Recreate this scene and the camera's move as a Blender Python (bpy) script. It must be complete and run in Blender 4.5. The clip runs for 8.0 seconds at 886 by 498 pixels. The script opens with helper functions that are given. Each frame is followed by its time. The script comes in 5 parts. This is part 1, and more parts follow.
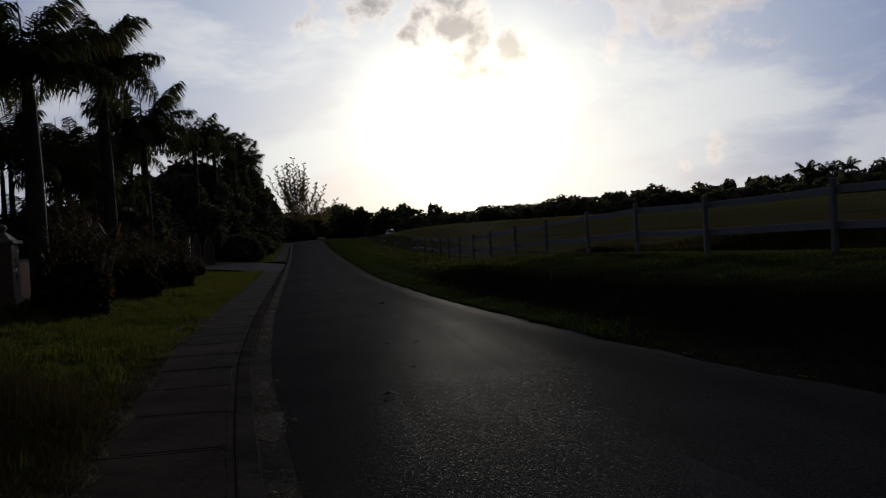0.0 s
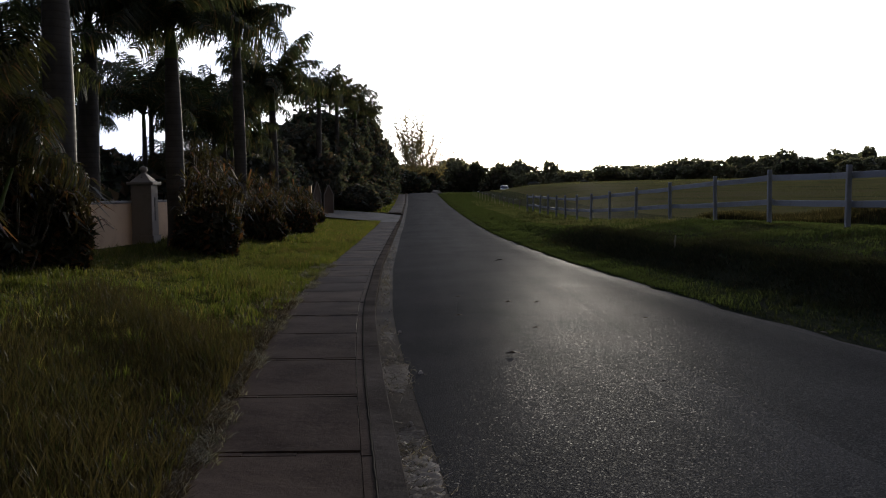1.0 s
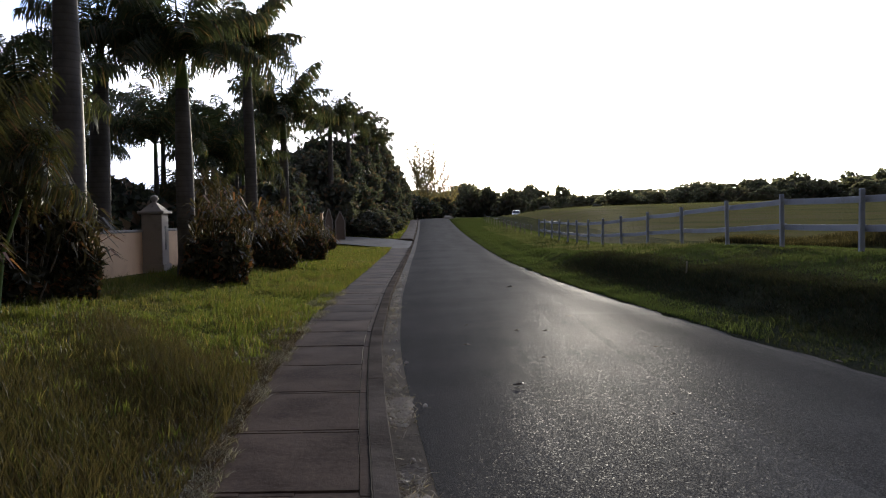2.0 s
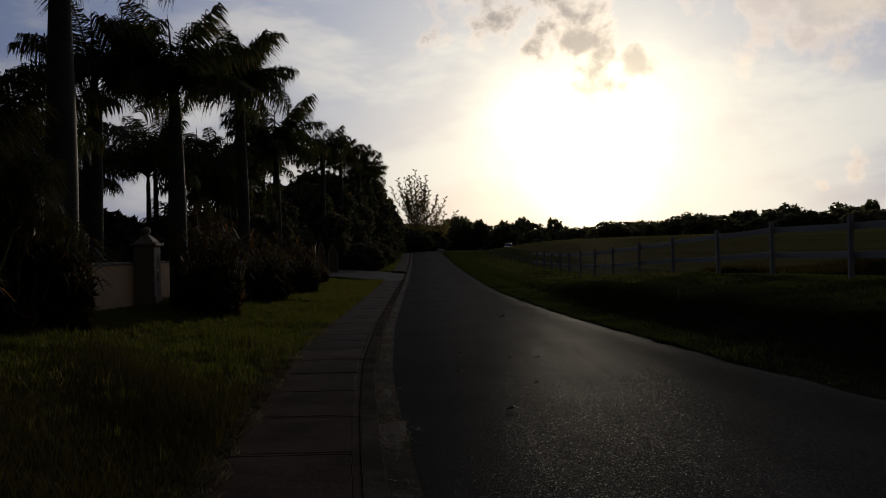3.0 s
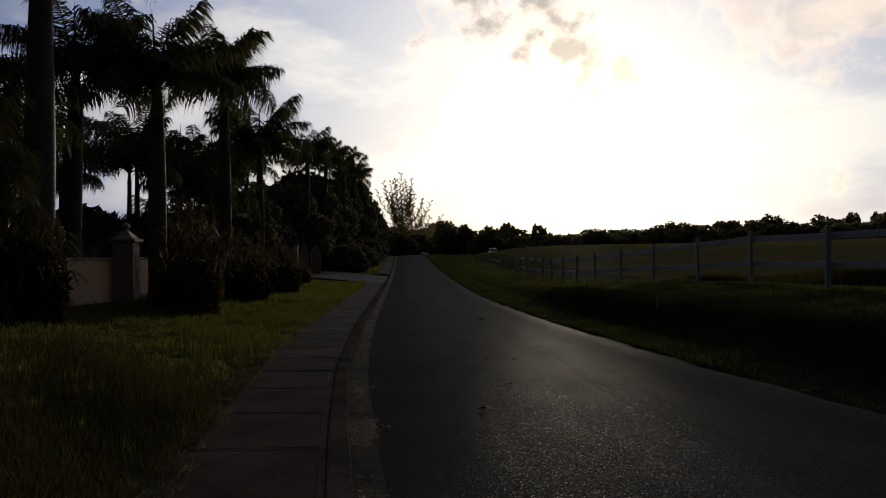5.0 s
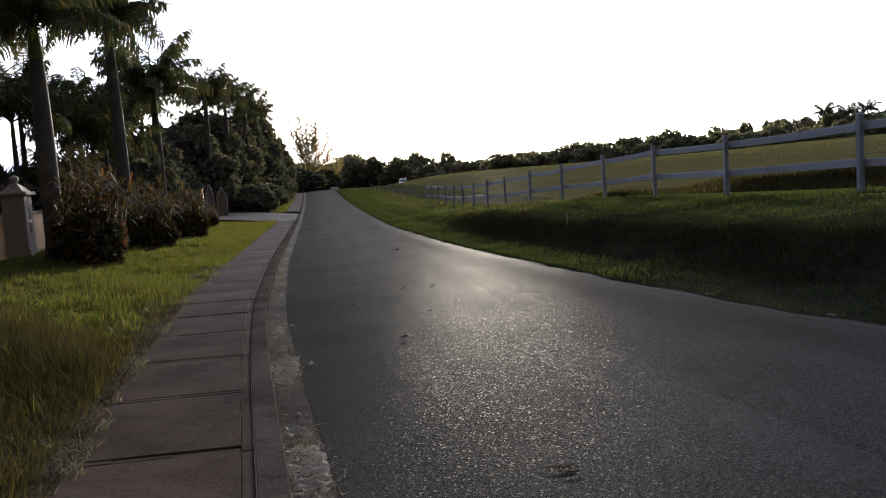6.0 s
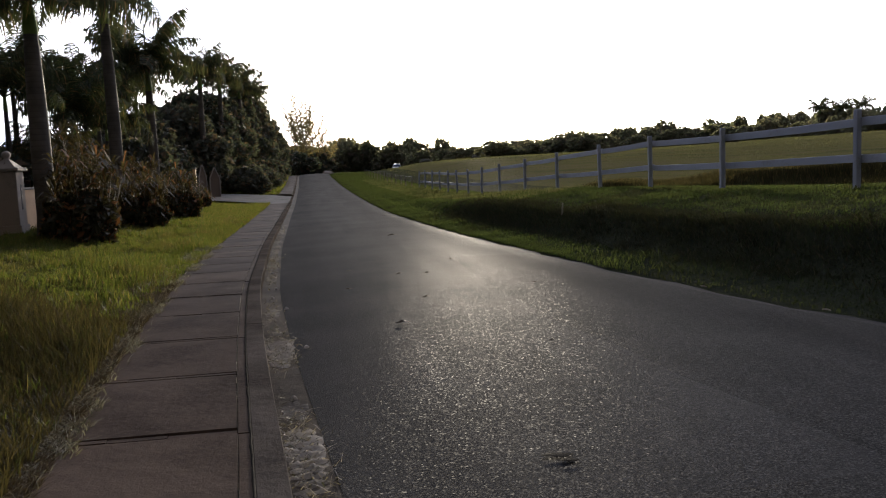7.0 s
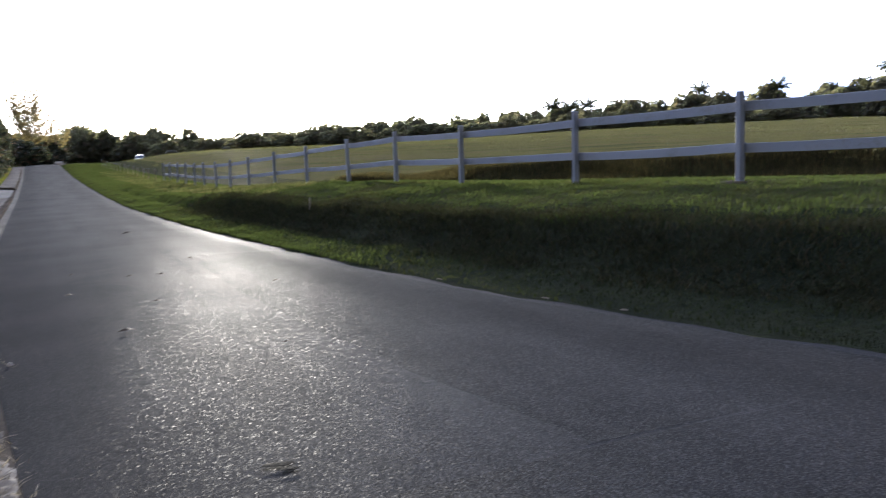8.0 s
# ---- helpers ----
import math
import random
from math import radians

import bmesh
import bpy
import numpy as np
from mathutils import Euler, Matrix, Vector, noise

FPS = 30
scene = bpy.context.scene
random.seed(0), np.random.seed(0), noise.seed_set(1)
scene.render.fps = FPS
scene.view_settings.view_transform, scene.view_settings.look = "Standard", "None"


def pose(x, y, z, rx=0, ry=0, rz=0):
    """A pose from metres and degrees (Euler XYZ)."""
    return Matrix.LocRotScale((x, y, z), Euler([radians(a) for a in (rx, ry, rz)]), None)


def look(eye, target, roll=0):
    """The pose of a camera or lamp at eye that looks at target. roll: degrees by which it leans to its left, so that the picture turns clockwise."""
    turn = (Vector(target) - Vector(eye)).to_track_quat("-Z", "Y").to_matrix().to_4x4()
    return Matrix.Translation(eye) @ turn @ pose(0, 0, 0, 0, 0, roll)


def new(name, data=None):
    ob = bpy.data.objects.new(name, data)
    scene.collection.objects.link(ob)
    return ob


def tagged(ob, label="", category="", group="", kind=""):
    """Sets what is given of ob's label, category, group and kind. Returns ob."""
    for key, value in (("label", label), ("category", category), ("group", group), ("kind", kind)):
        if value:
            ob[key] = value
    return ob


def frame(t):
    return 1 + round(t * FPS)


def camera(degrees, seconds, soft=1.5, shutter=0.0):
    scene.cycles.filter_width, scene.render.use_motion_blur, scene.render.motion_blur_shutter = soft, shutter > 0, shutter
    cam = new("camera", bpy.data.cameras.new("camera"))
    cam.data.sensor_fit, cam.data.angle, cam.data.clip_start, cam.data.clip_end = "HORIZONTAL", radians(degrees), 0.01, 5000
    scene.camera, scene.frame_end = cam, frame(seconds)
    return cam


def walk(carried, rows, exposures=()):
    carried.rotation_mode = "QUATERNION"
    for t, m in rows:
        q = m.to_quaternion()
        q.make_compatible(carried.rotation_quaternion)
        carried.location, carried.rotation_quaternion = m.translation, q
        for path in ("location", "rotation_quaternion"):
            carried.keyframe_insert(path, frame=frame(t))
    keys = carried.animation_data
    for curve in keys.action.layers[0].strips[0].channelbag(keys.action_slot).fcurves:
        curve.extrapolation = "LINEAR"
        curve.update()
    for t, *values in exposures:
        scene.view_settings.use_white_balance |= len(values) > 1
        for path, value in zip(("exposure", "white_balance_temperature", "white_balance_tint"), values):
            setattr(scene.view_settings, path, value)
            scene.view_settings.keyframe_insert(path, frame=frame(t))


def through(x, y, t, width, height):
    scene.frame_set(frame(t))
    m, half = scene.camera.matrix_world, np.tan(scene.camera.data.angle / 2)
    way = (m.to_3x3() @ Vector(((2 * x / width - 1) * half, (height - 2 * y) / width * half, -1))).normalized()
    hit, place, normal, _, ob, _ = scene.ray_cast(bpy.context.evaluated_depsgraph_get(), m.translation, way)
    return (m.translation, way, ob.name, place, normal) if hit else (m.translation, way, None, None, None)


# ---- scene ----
# ---- camera ----
cam = camera(57.4, 8.0, soft=1.05, shutter=0.1)
PATH = [
    (0, 0.121, -0.137, 1.448, 88.92, 3.11, -8.63),
    (0.3, 0.052, -0.107, 1.459, 88.82, 1.74, -4.81),
    (0.5, 0.023, -0.096, 1.458, 88.21, 1.06, -3.06),
    (1, -0.037, -0.069, 1.481, 86.04, 0.60, -0.63),
    (1.5, 0.000, 0.000, 1.500, 86.17, 0.00, 0.00),
    (2, 0.034, 0.017, 1.520, 87.83, 1.05, 0.24),
    (2.2, 0.040, 0.014, 1.490, 89.47, 1.01, 0.10),
    (3.3, 0.031, -0.034, 1.434, 90.26, 1.43, -0.37),
    (3.5, 0.026, -0.035, 1.434, 90.31, 0.56, -0.24),
    (4, 0.051, -0.041, 1.420, 89.27, 1.94, -3.89),
    (4.5, 0.117, -0.005, 1.415, 89.90, 1.41, -4.46),
    (4.7, 0.119, -0.008, 1.397, 91.53, 0.24, -0.88),
    (5.8, 0.147, 0.052, 1.367, 85.47, 2.36, -6.17),
    (6, 0.118, 0.066, 1.362, 85.37, 3.86, -7.71),
    (6.5, 0.080, 0.067, 1.369, 84.80, 3.51, -10.50),
    (7, 0.071, 0.098, 1.361, 84.38, 2.49, -8.17),
    (7.2, 0.102, 0.083, 1.349, 81.88, 2.84, -6.33),
    (7.4, 0.149, 0.098, 1.350, 80.55, 3.27, -7.60),
    (7.5, 0.165, 0.108, 1.355, 80.89, 3.05, -8.84),
    (7.8, 0.246, 0.107, 1.361, 81.31, 1.81, -16.35),
    (8, 0.272, 0.113, 1.398, 83.18, 1.95, -25.28),
]
DARK, BRIGHT = -2.11, 1.06
walk(cam, [(t, pose(x, y, z, rx, ry, rz)) for t, x, y, z, rx, ry, rz in PATH],
     exposures=[(0, DARK + 0.15, 5800, 8), (0.5, DARK + 0.2, 6450, 8), (0.75, DARK + 0.9, 6000, 8), (1.0, BRIGHT - 1.0, 5850, 8), (1.3, BRIGHT - 0.05, 5850, 8),
                (2.2, BRIGHT, 5850, 8), (2.7, DARK + 1.0, 6200, 8), (3.2, DARK, 6500, 8), (4.8, DARK, 6500, 8), (5.3, BRIGHT - 1.0, 6300, 9), (5.8, BRIGHT, 6050, 9),
                (7.2, BRIGHT - 0.05, 6250, 9), (7.4, BRIGHT + 1.25, 5850, 9), (8.0, BRIGHT + 1.0, 5550, 9)])

# ---- sky and sun ----
SUN_AZ, SUN_EL = radians(10.8), radians(7.4)
SUN_DIR = Vector((math.sin(SUN_AZ) * math.cos(SUN_EL), math.cos(SUN_AZ) * math.cos(SUN_EL), math.sin(SUN_EL)))


class Nodes:
    """Short calls for node trees."""

    def __init__(self, tree):
        self.tree = tree
        tree.nodes.clear()

    def add(self, kind, props=None, **sockets):
        n = self.tree.nodes.new(kind)
        props = props or {}
        if "operation" in props:
            n.operation = props["operation"]
        if "use_clamp" in props:
            n.use_clamp = props["use_clamp"]
        if "interpolation_type" in props:
            n.interpolation_type = props["interpolation_type"]
        if "data_type" in props:
            n.data_type, n.blend_type = props["data_type"], props["blend_type"]
        for k, v in sockets.items():
            self.put(n.inputs[int(k[1:]) if k[1:].isdigit() and k[0] == "i" else k.replace("_", " ")], v)
        return n

    def put(self, socket, v):
        if isinstance(v, bpy.types.NodeSocket):
            self.tree.links.new(v, socket)
        else:
            socket.default_value = v

    def math(self, op, a, b=0.0, clamp=False):
        return self.add("ShaderNodeMath", {"operation": op, "use_clamp": clamp}, i0=a, i1=b).outputs[0]

    def vmath(self, op, a, b=(0, 0, 0)):
        n = self.add("ShaderNodeVectorMath", {"operation": op}, i0=a, i1=b)
        return n.outputs["Value" if op in ("DOT_PRODUCT", "LENGTH", "DISTANCE") else "Vector"]

    def noise(self, vec, scale, detail=4.0, rough=0.55):
        return self.add("ShaderNodeTexNoise", None, Vector=vec, Scale=scale, Detail=detail, Roughness=rough).outputs["Fac"]

    def ramp(self, fac, a, b):
        return self.add("ShaderNodeMapRange", {"interpolation_type": "SMOOTHSTEP"}, i0=fac, i1=a, i2=b).outputs[0]

    def mix(self, fac, a, b, blend="MIX"):
        n = self.add("ShaderNodeMix", {"data_type": "RGBA", "blend_type": blend})
        self.put(n.inputs[0], fac), self.put(n.inputs[6], a), self.put(n.inputs[7], b)
        return n.outputs[2]


world = bpy.data.worlds.new("sky")
scene.world = world
world.use_nodes = True
w = Nodes(world.node_tree)
sky_node = w.add("ShaderNodeTexSky")
sky_node.sky_type, sky_node.sun_disc, sky_node.sun_elevation, sky_node.sun_rotation = "NISHITA", False, SUN_EL, SUN_AZ
sky_node.altitude, sky_node.air_density, sky_node.dust_density, sky_node.ozone_density = 0.0, 1.0, 2.6, 1.5
sky = sky_node.outputs[0]
ray_dir = w.add("ShaderNodeTexCoord").outputs["Generated"]
toward = w.vmath("DOT_PRODUCT", ray_dir, tuple(SUN_DIR))
# bright haze round the sun behind thin cloud
drift = w.noise(ray_dir, 9.0, 5.0)
ahead = w.math("MINIMUM", 1.0, w.math("MAXIMUM", w.math("ADD", toward, w.math("MULTIPLY", w.math("SUBTRACT", drift, 0.5), 0.012)), 0.0))
glow = w.mix(1.0, w.mix(1.0, (22.0, 20.6, 13.6, 1), w.math("POWER", ahead, 300.0), "MULTIPLY"),
             w.mix(1.0, (7.0, 6.2, 3.1, 1), w.math("POWER", ahead, 14.0), "MULTIPLY"), "ADD")
# a thin grey veil over the clear sky, torn into long streaks
warp = w.vmath("ADD", ray_dir, w.vmath("MULTIPLY", w.add("ShaderNodeTexNoise", None, Vector=ray_dir, Scale=5.0, Detail=3.0).outputs["Color"], (0.10, 0.10, 0.05)))
stretched = w.vmath("MULTIPLY", warp, (1.0, 1.0, 3.0))
veil = w.ramp(w.noise(stretched, 3.6, 7.0, 0.58), 0.40, 0.60)
clear = w.mix(1.0, sky, (0.5, 0.5, 0.56, 1), "MULTIPLY")
base = w.mix(w.math("MULTIPLY", veil, 0.66), w.mix(0.7, clear, (3.7, 4.8, 8.6, 1)), (10.4, 9.8, 9.8, 1))
# the low sun leaves the sky overhead and behind much dimmer
fall = w.math("ADD", 0.034, w.math("MULTIPLY", w.math("POWER", w.math("MULTIPLY", w.math("ADD", toward, 1.0), 0.5), 4.9), 1.05))
base = w.mix(1.0, base, fall, "MULTIPLY")
base = w.mix(1.0, base, glow, "ADD")


def sky_point(az, el):
    az, el = radians(az), radians(el)
    return (math.sin(az) * math.cos(el), math.cos(az) * math.cos(el), math.sin(el))


# heaped clouds: billowing outlines, grey hearts, lit rims
billow = w.math("ADD", w.math("MULTIPLY", w.noise(ray_dir, 11.0, 2.0), 0.55), w.math("MULTIPLY", w.noise(warp, 34.0, 6.0, 0.6), 0.45))
mask = heart = None
for az, el, size, heavy in ((5.6, 18.8, 6.4, 1.0), (4.9, 16.0, 3.6, 1.0), (6.6, 13.8, 2.2, 1.0), (3.4, 14.2, 1.7, 0.6), (9.9, 14.0, 1.4, 0.9), (11.2, 11.7, 2.5, 0.9),
                            (14.0, 12.6, 1.4, 0.7), (9.4, 17.0, 3.6, 0.1), (22.5, 16.8, 5.6, 0.25), (27.0, 16.2, 6.8, 0.35), (27.6, 4.7, 1.5, 0.5), (25.6, 3.6, 0.9, 0.5),
                            (52.0, 10.0, 7.0, 1.0), (46.0, 11.5, 4.5, 0.8), (-38.0, 22.0, 9.0, 0.6), (78.0, 25.0, 14.0, 0.6), (-95.0, 30.0, 16.0, 0.6), (150.0, 28.0, 18.0, 0.6)):
    far_off = w.math("DIVIDE", w.vmath("DISTANCE", ray_dir, sky_point(az, el)), radians(size))
    one = w.math("SUBTRACT", w.math("ADD", 0.85, w.math("MULTIPLY", w.math("SUBTRACT", billow, 0.5), 5.0)), far_off)
    core = w.math("MULTIPLY", w.ramp(one, 0.15, 0.9), heavy)
    mask = one if mask is None else w.math("MAXIMUM", mask, one)
    heart = core if heart is None else w.math("MAXIMUM", heart, core)
thin = w.mix(1.0, w.mix(1.0, base, (1.04, 0.98, 0.92, 1), "MULTIPLY"), (2.6, 1.8, 1.2, 1), "ADD")
thick = w.mix(1.0, w.mix(1.0, base, (0.44, 0.41, 0.385, 1), "MULTIPLY"), (1.7, 1.5, 1.4, 1), "ADD")
cloud = w.mix(heart, thin, thick)
final = w.mix(w.ramp(mask, 0.0, 0.55), base, cloud)
final = w.mix(1.0, final, (2.5, 2.5, 2.5, 1), "MULTIPLY")
bg = w.add("ShaderNodeBackground", None, Color=final, Strength=0.1)
w.tree.links.new(bg.outputs[0], w.add("ShaderNodeOutputWorld").inputs[0])

sun = new("sun", bpy.data.lights.new("sun", "SUN"))
sun.data.energy, sun.data.angle, sun.data.color = 4.9, radians(2.0), (1.0, 0.85, 0.66)
sun.matrix_world = look((0, 0, 0), -SUN_DIR)


# ---- materials ----
def material(name, build):
    m = bpy.data.materials.new(name)
    m.use_nodes = True
    n = Nodes(m.node_tree)
    shader = build(n)
    m.node_tree.links.new(shader, n.add("ShaderNodeOutputMaterial").inputs[0])
    return m


def place(n):
    return n.add("ShaderNodeNewGeometry").outputs["Position"]


def own(n):
    return n.add("ShaderNodeTexCoord").outputs["Object"]


def chance(n):
    return n.add("ShaderNodeObjectInfo").outputs["Random"]


def island(n):
    return n.add("ShaderNodeNewGeometry").outputs["Random Per Island"]


def bump(n, height, strength, distance):
    return n.add("ShaderNodeBump", None, Strength=strength, Distance=distance, Height=height).outputs[0]


def principled(n, color, rough, normal=None, metal=0.0, spec=0.5):
    p = n.add("ShaderNodeBsdfPrincipled")
    n.put(p.inputs["Base Color"], color), n.put(p.inputs["Roughness"], rough), n.put(p.inputs["Metallic"], metal)
    n.put(p.inputs["Specular IOR Level"], spec)
    if normal:
        n.put(p.inputs["Normal"], normal)
    return p.outputs[0]


def matte(n, color, rough, normal, gloss, gloss_rough=0.4, sheen=0.0):
    """A dull mineral surface with a faint, even polish."""
    d = n.add("ShaderNodeBsdfDiffuse", None, Color=color, Roughness=rough)
    g = n.add("ShaderNodeBsdfGlossy", None, Roughness=gloss_rough)
    if normal:
        n.put(d.inputs["Normal"], normal), n.put(g.inputs["Normal"], normal)
    if sheen:
        low = n.math("POWER", n.add("ShaderNodeLayerWeight", None, Blend=0.5).outputs["Facing"], 11.0)
        gloss = n.math("ADD", gloss, n.math("MULTIPLY", low, sheen))
    return n.add("ShaderNodeMixShader", None, i0=gloss, i1=d.outputs[0], i2=g.outputs[0]).outputs[0]


def asphalt_nodes(n, dark=1.0):
    p = place(n)
    stones = n.add("ShaderNodeTexVoronoi", None, Vector=p, Scale=130.0)
    grain = n.noise(p, 160.0, 3.0)
    wide = n.noise(p, 0.55, 5.0)
    streak = n.noise(n.vmath("MULTIPLY", p, (1.6, 0.12, 1.0)), 1.0, 3.0)
    spread = n.math("ADD", n.math("MULTIPLY", wide, 0.6), n.math("MULTIPLY", streak, 0.4))
    c = n.mix(n.ramp(spread, 0.3, 0.7), (0.0165 * dark, 0.0165 * dark, 0.0177 * dark, 1), (0.034 * dark, 0.033 * dark, 0.0345 * dark, 1))
    tone = n.add("ShaderNodeSeparateColor", None, Color=stones.outputs["Color"]).outputs[0]
    c = n.mix(n.math("MULTIPLY", n.ramp(tone, 0.55, 1.0), 0.38), c, (0.075, 0.073, 0.072, 1))
    h = n.math("ADD", n.math("MULTIPLY", stones.outputs["Distance"], -1.0), n.math("MULTIPLY", grain, 0.5))
    rough = n.add("ShaderNodeMapRange", None, i0=n.math("ADD", spread, n.math("MULTIPLY", tone, -0.12)), i1=0.25, i2=0.75, i3=0.70, i4=0.84).outputs[0]
    road = matte(n, c, 0.7, bump(n, h, 0.8, 0.0045), 0.0045, rough, 0.03)
    # polished stones, each tilted its own way: coarse chips and finer grit between them
    level = n.add("ShaderNodeNewGeometry").outputs["Normal"]
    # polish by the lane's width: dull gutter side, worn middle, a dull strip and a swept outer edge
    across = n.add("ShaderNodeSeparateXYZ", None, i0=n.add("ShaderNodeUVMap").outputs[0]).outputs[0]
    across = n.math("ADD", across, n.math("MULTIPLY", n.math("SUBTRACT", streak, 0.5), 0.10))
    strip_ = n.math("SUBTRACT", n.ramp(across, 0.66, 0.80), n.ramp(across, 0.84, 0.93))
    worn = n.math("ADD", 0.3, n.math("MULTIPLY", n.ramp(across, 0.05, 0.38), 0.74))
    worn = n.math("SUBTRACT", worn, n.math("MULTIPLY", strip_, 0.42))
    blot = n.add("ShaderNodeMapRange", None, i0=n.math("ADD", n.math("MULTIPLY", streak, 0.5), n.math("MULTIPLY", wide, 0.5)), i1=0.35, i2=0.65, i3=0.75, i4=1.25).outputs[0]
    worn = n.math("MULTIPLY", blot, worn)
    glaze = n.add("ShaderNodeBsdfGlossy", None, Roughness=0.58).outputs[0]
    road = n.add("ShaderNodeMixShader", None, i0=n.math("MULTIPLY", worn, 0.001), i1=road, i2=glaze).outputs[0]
    for scale, share, amount, lean, rough_ in ((110.0, 0.56, 0.0104, 0.64, 0.36), (190.0, 0.3, 0.007, 0.76, 0.45)):
        cells = n.add("ShaderNodeTexVoronoi", None, Vector=p, Scale=scale)
        tilt = n.vmath("MULTIPLY", n.vmath("SUBTRACT", cells.outputs["Color"], (0.5, 0.5, 0.5)), (lean, lean * 0.3, 0.0))
        facet = n.vmath("NORMALIZE", n.vmath("ADD", level, tilt))
        shine = n.add("ShaderNodeBsdfGlossy", None, Roughness=rough_, Normal=facet).outputs[0]
        pick = n.add("ShaderNodeTexWhiteNoise", None, Vector=cells.outputs["Position"]).outputs["Value"]
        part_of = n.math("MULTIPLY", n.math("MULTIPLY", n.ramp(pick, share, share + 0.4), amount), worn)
        road = n.add("ShaderNodeMixShader", None, i0=part_of, i1=road, i2=shine).outputs[0]
    return road


ASPHALT = material("asphalt", asphalt_nodes)
PATCH = material("asphalt_patch", lambda n: asphalt_nodes(n, 0.62))


def concrete_nodes(n, base=(0.096, 0.073, 0.057), stain=(0.047, 0.035, 0.027), sheen=0.06):
    p = place(n)
    big = n.noise(p, 1.3, 6.0)
    fine = n.noise(p, 38.0, 5.0)
    c = n.mix(n.ramp(big, 0.35, 0.7), (*base, 1), (*stain, 1))
    c = n.mix(n.math("MULTIPLY", n.ramp(fine, 0.4, 0.75), 0.35), c, (base[0] * 1.35, base[1] * 1.33, base[2] * 1.3, 1))
    c = n.mix(1.0, c, n.mix(chance(n), (0.82, 0.82, 0.84, 1), (1.12, 1.1, 1.06, 1)), "MULTIPLY")
    pits = n.math("ADD", n.math("MULTIPLY", fine, 0.7), n.noise(p, 130.0, 2.0))
    return matte(n, c, 0.8, bump(n, n.math("ADD", pits, n.math("MULTIPLY", n.noise(p, 7.0, 4.0), 5.0)), 0.45, 0.007), 0.004, 0.55, sheen)


CONCRETE = material("pavement_concrete", concrete_nodes)
KERB = material("kerb_concrete", lambda n: concrete_nodes(n, (0.118, 0.100, 0.082), (0.052, 0.043, 0.034), 0.0))
GUTTER = material("gutter_concrete", lambda n: concrete_nodes(n, (0.088, 0.075, 0.061), (0.040, 0.034, 0.028)))
DIRT = material("joint_dirt", lambda n: concrete_nodes(n, (0.022, 0.02, 0.017), (0.012, 0.011, 0.01), 0.0))
DRIVEWAY = material("driveway_concrete", lambda n: concrete_nodes(n, (0.13, 0.125, 0.12), (0.08, 0.075, 0.07)))
SAND = material("washed_sand", lambda n: concrete_nodes(n, (0.25, 0.23, 0.2), (0.075, 0.064, 0.05), 0.0))
STONE = material("pale_stone", lambda n: concrete_nodes(n, (0.42, 0.40, 0.37), (0.25, 0.23, 0.2), 0.0))


def soil_nodes(n, low, high, dry_mix=0.55, speck=0.6, swaths=0.0):
    p = place(n)
    big, mid, fine = n.noise(p, 0.10, 5.0), n.noise(p, 1.1, 5.0), n.noise(p, 14.0, 5.0)
    c = n.mix(n.ramp(mid, 0.3, 0.7), (*low, 1), (*high, 1))
    dry = n.ramp(n.math("ADD", n.math("MULTIPLY", big, 0.7), n.math("MULTIPLY", mid, 0.3)), 0.52, 0.68)
    c = n.mix(n.math("MULTIPLY", dry, dry_mix), c, (0.14, 0.115, 0.045, 1))
    c = n.mix(n.math("MULTIPLY", n.ramp(fine, 0.5, 0.75), speck), c, (0.035, 0.05, 0.015, 1))
    if swaths:
        # long grazed swaths that lie across the slope
        turned = n.add("ShaderNodeCombineXYZ", None, i0=n.math("MULTIPLY", n.vmath("DOT_PRODUCT", p, (0.5, 0.866, 0.0)), 0.32),
                       i1=n.math("MULTIPLY", n.vmath("DOT_PRODUCT", p, (0.866, -0.5, 0.0)), 0.045)).outputs[0]
        lane = n.noise(turned, 1.0, 5.0, 0.6)
        c = n.mix(n.math("MULTIPLY", n.ramp(lane, 0.5, 0.64), swaths), c, (0.17, 0.14, 0.075, 1))
        c = n.mix(n.math("MULTIPLY", n.ramp(lane, 0.46, 0.36), swaths), c, (0.05, 0.062, 0.03, 1))
    h = n.math("ADD", fine, n.noise(p, 55.0, 3.0))
    return matte(n, c, 0.9, bump(n, h, 0.9, 0.05), 0.005, 0.6)


SOIL = material("grassy_ground", lambda n: soil_nodes(n, (0.044, 0.05, 0.019), (0.068, 0.07, 0.027)))
# darker earth that puts the steep foot's shade into the colour
SHADED_CUT = material("shaded_bank_earth", lambda n: soil_nodes(n, (0.02, 0.025, 0.015), (0.033, 0.038, 0.021), 0.12, 0.5))
GRAZED = material("grazed_ground", lambda n: soil_nodes(n, (0.135, 0.132, 0.045), (0.17, 0.152, 0.06), 0.6, 0.25, 0.65))


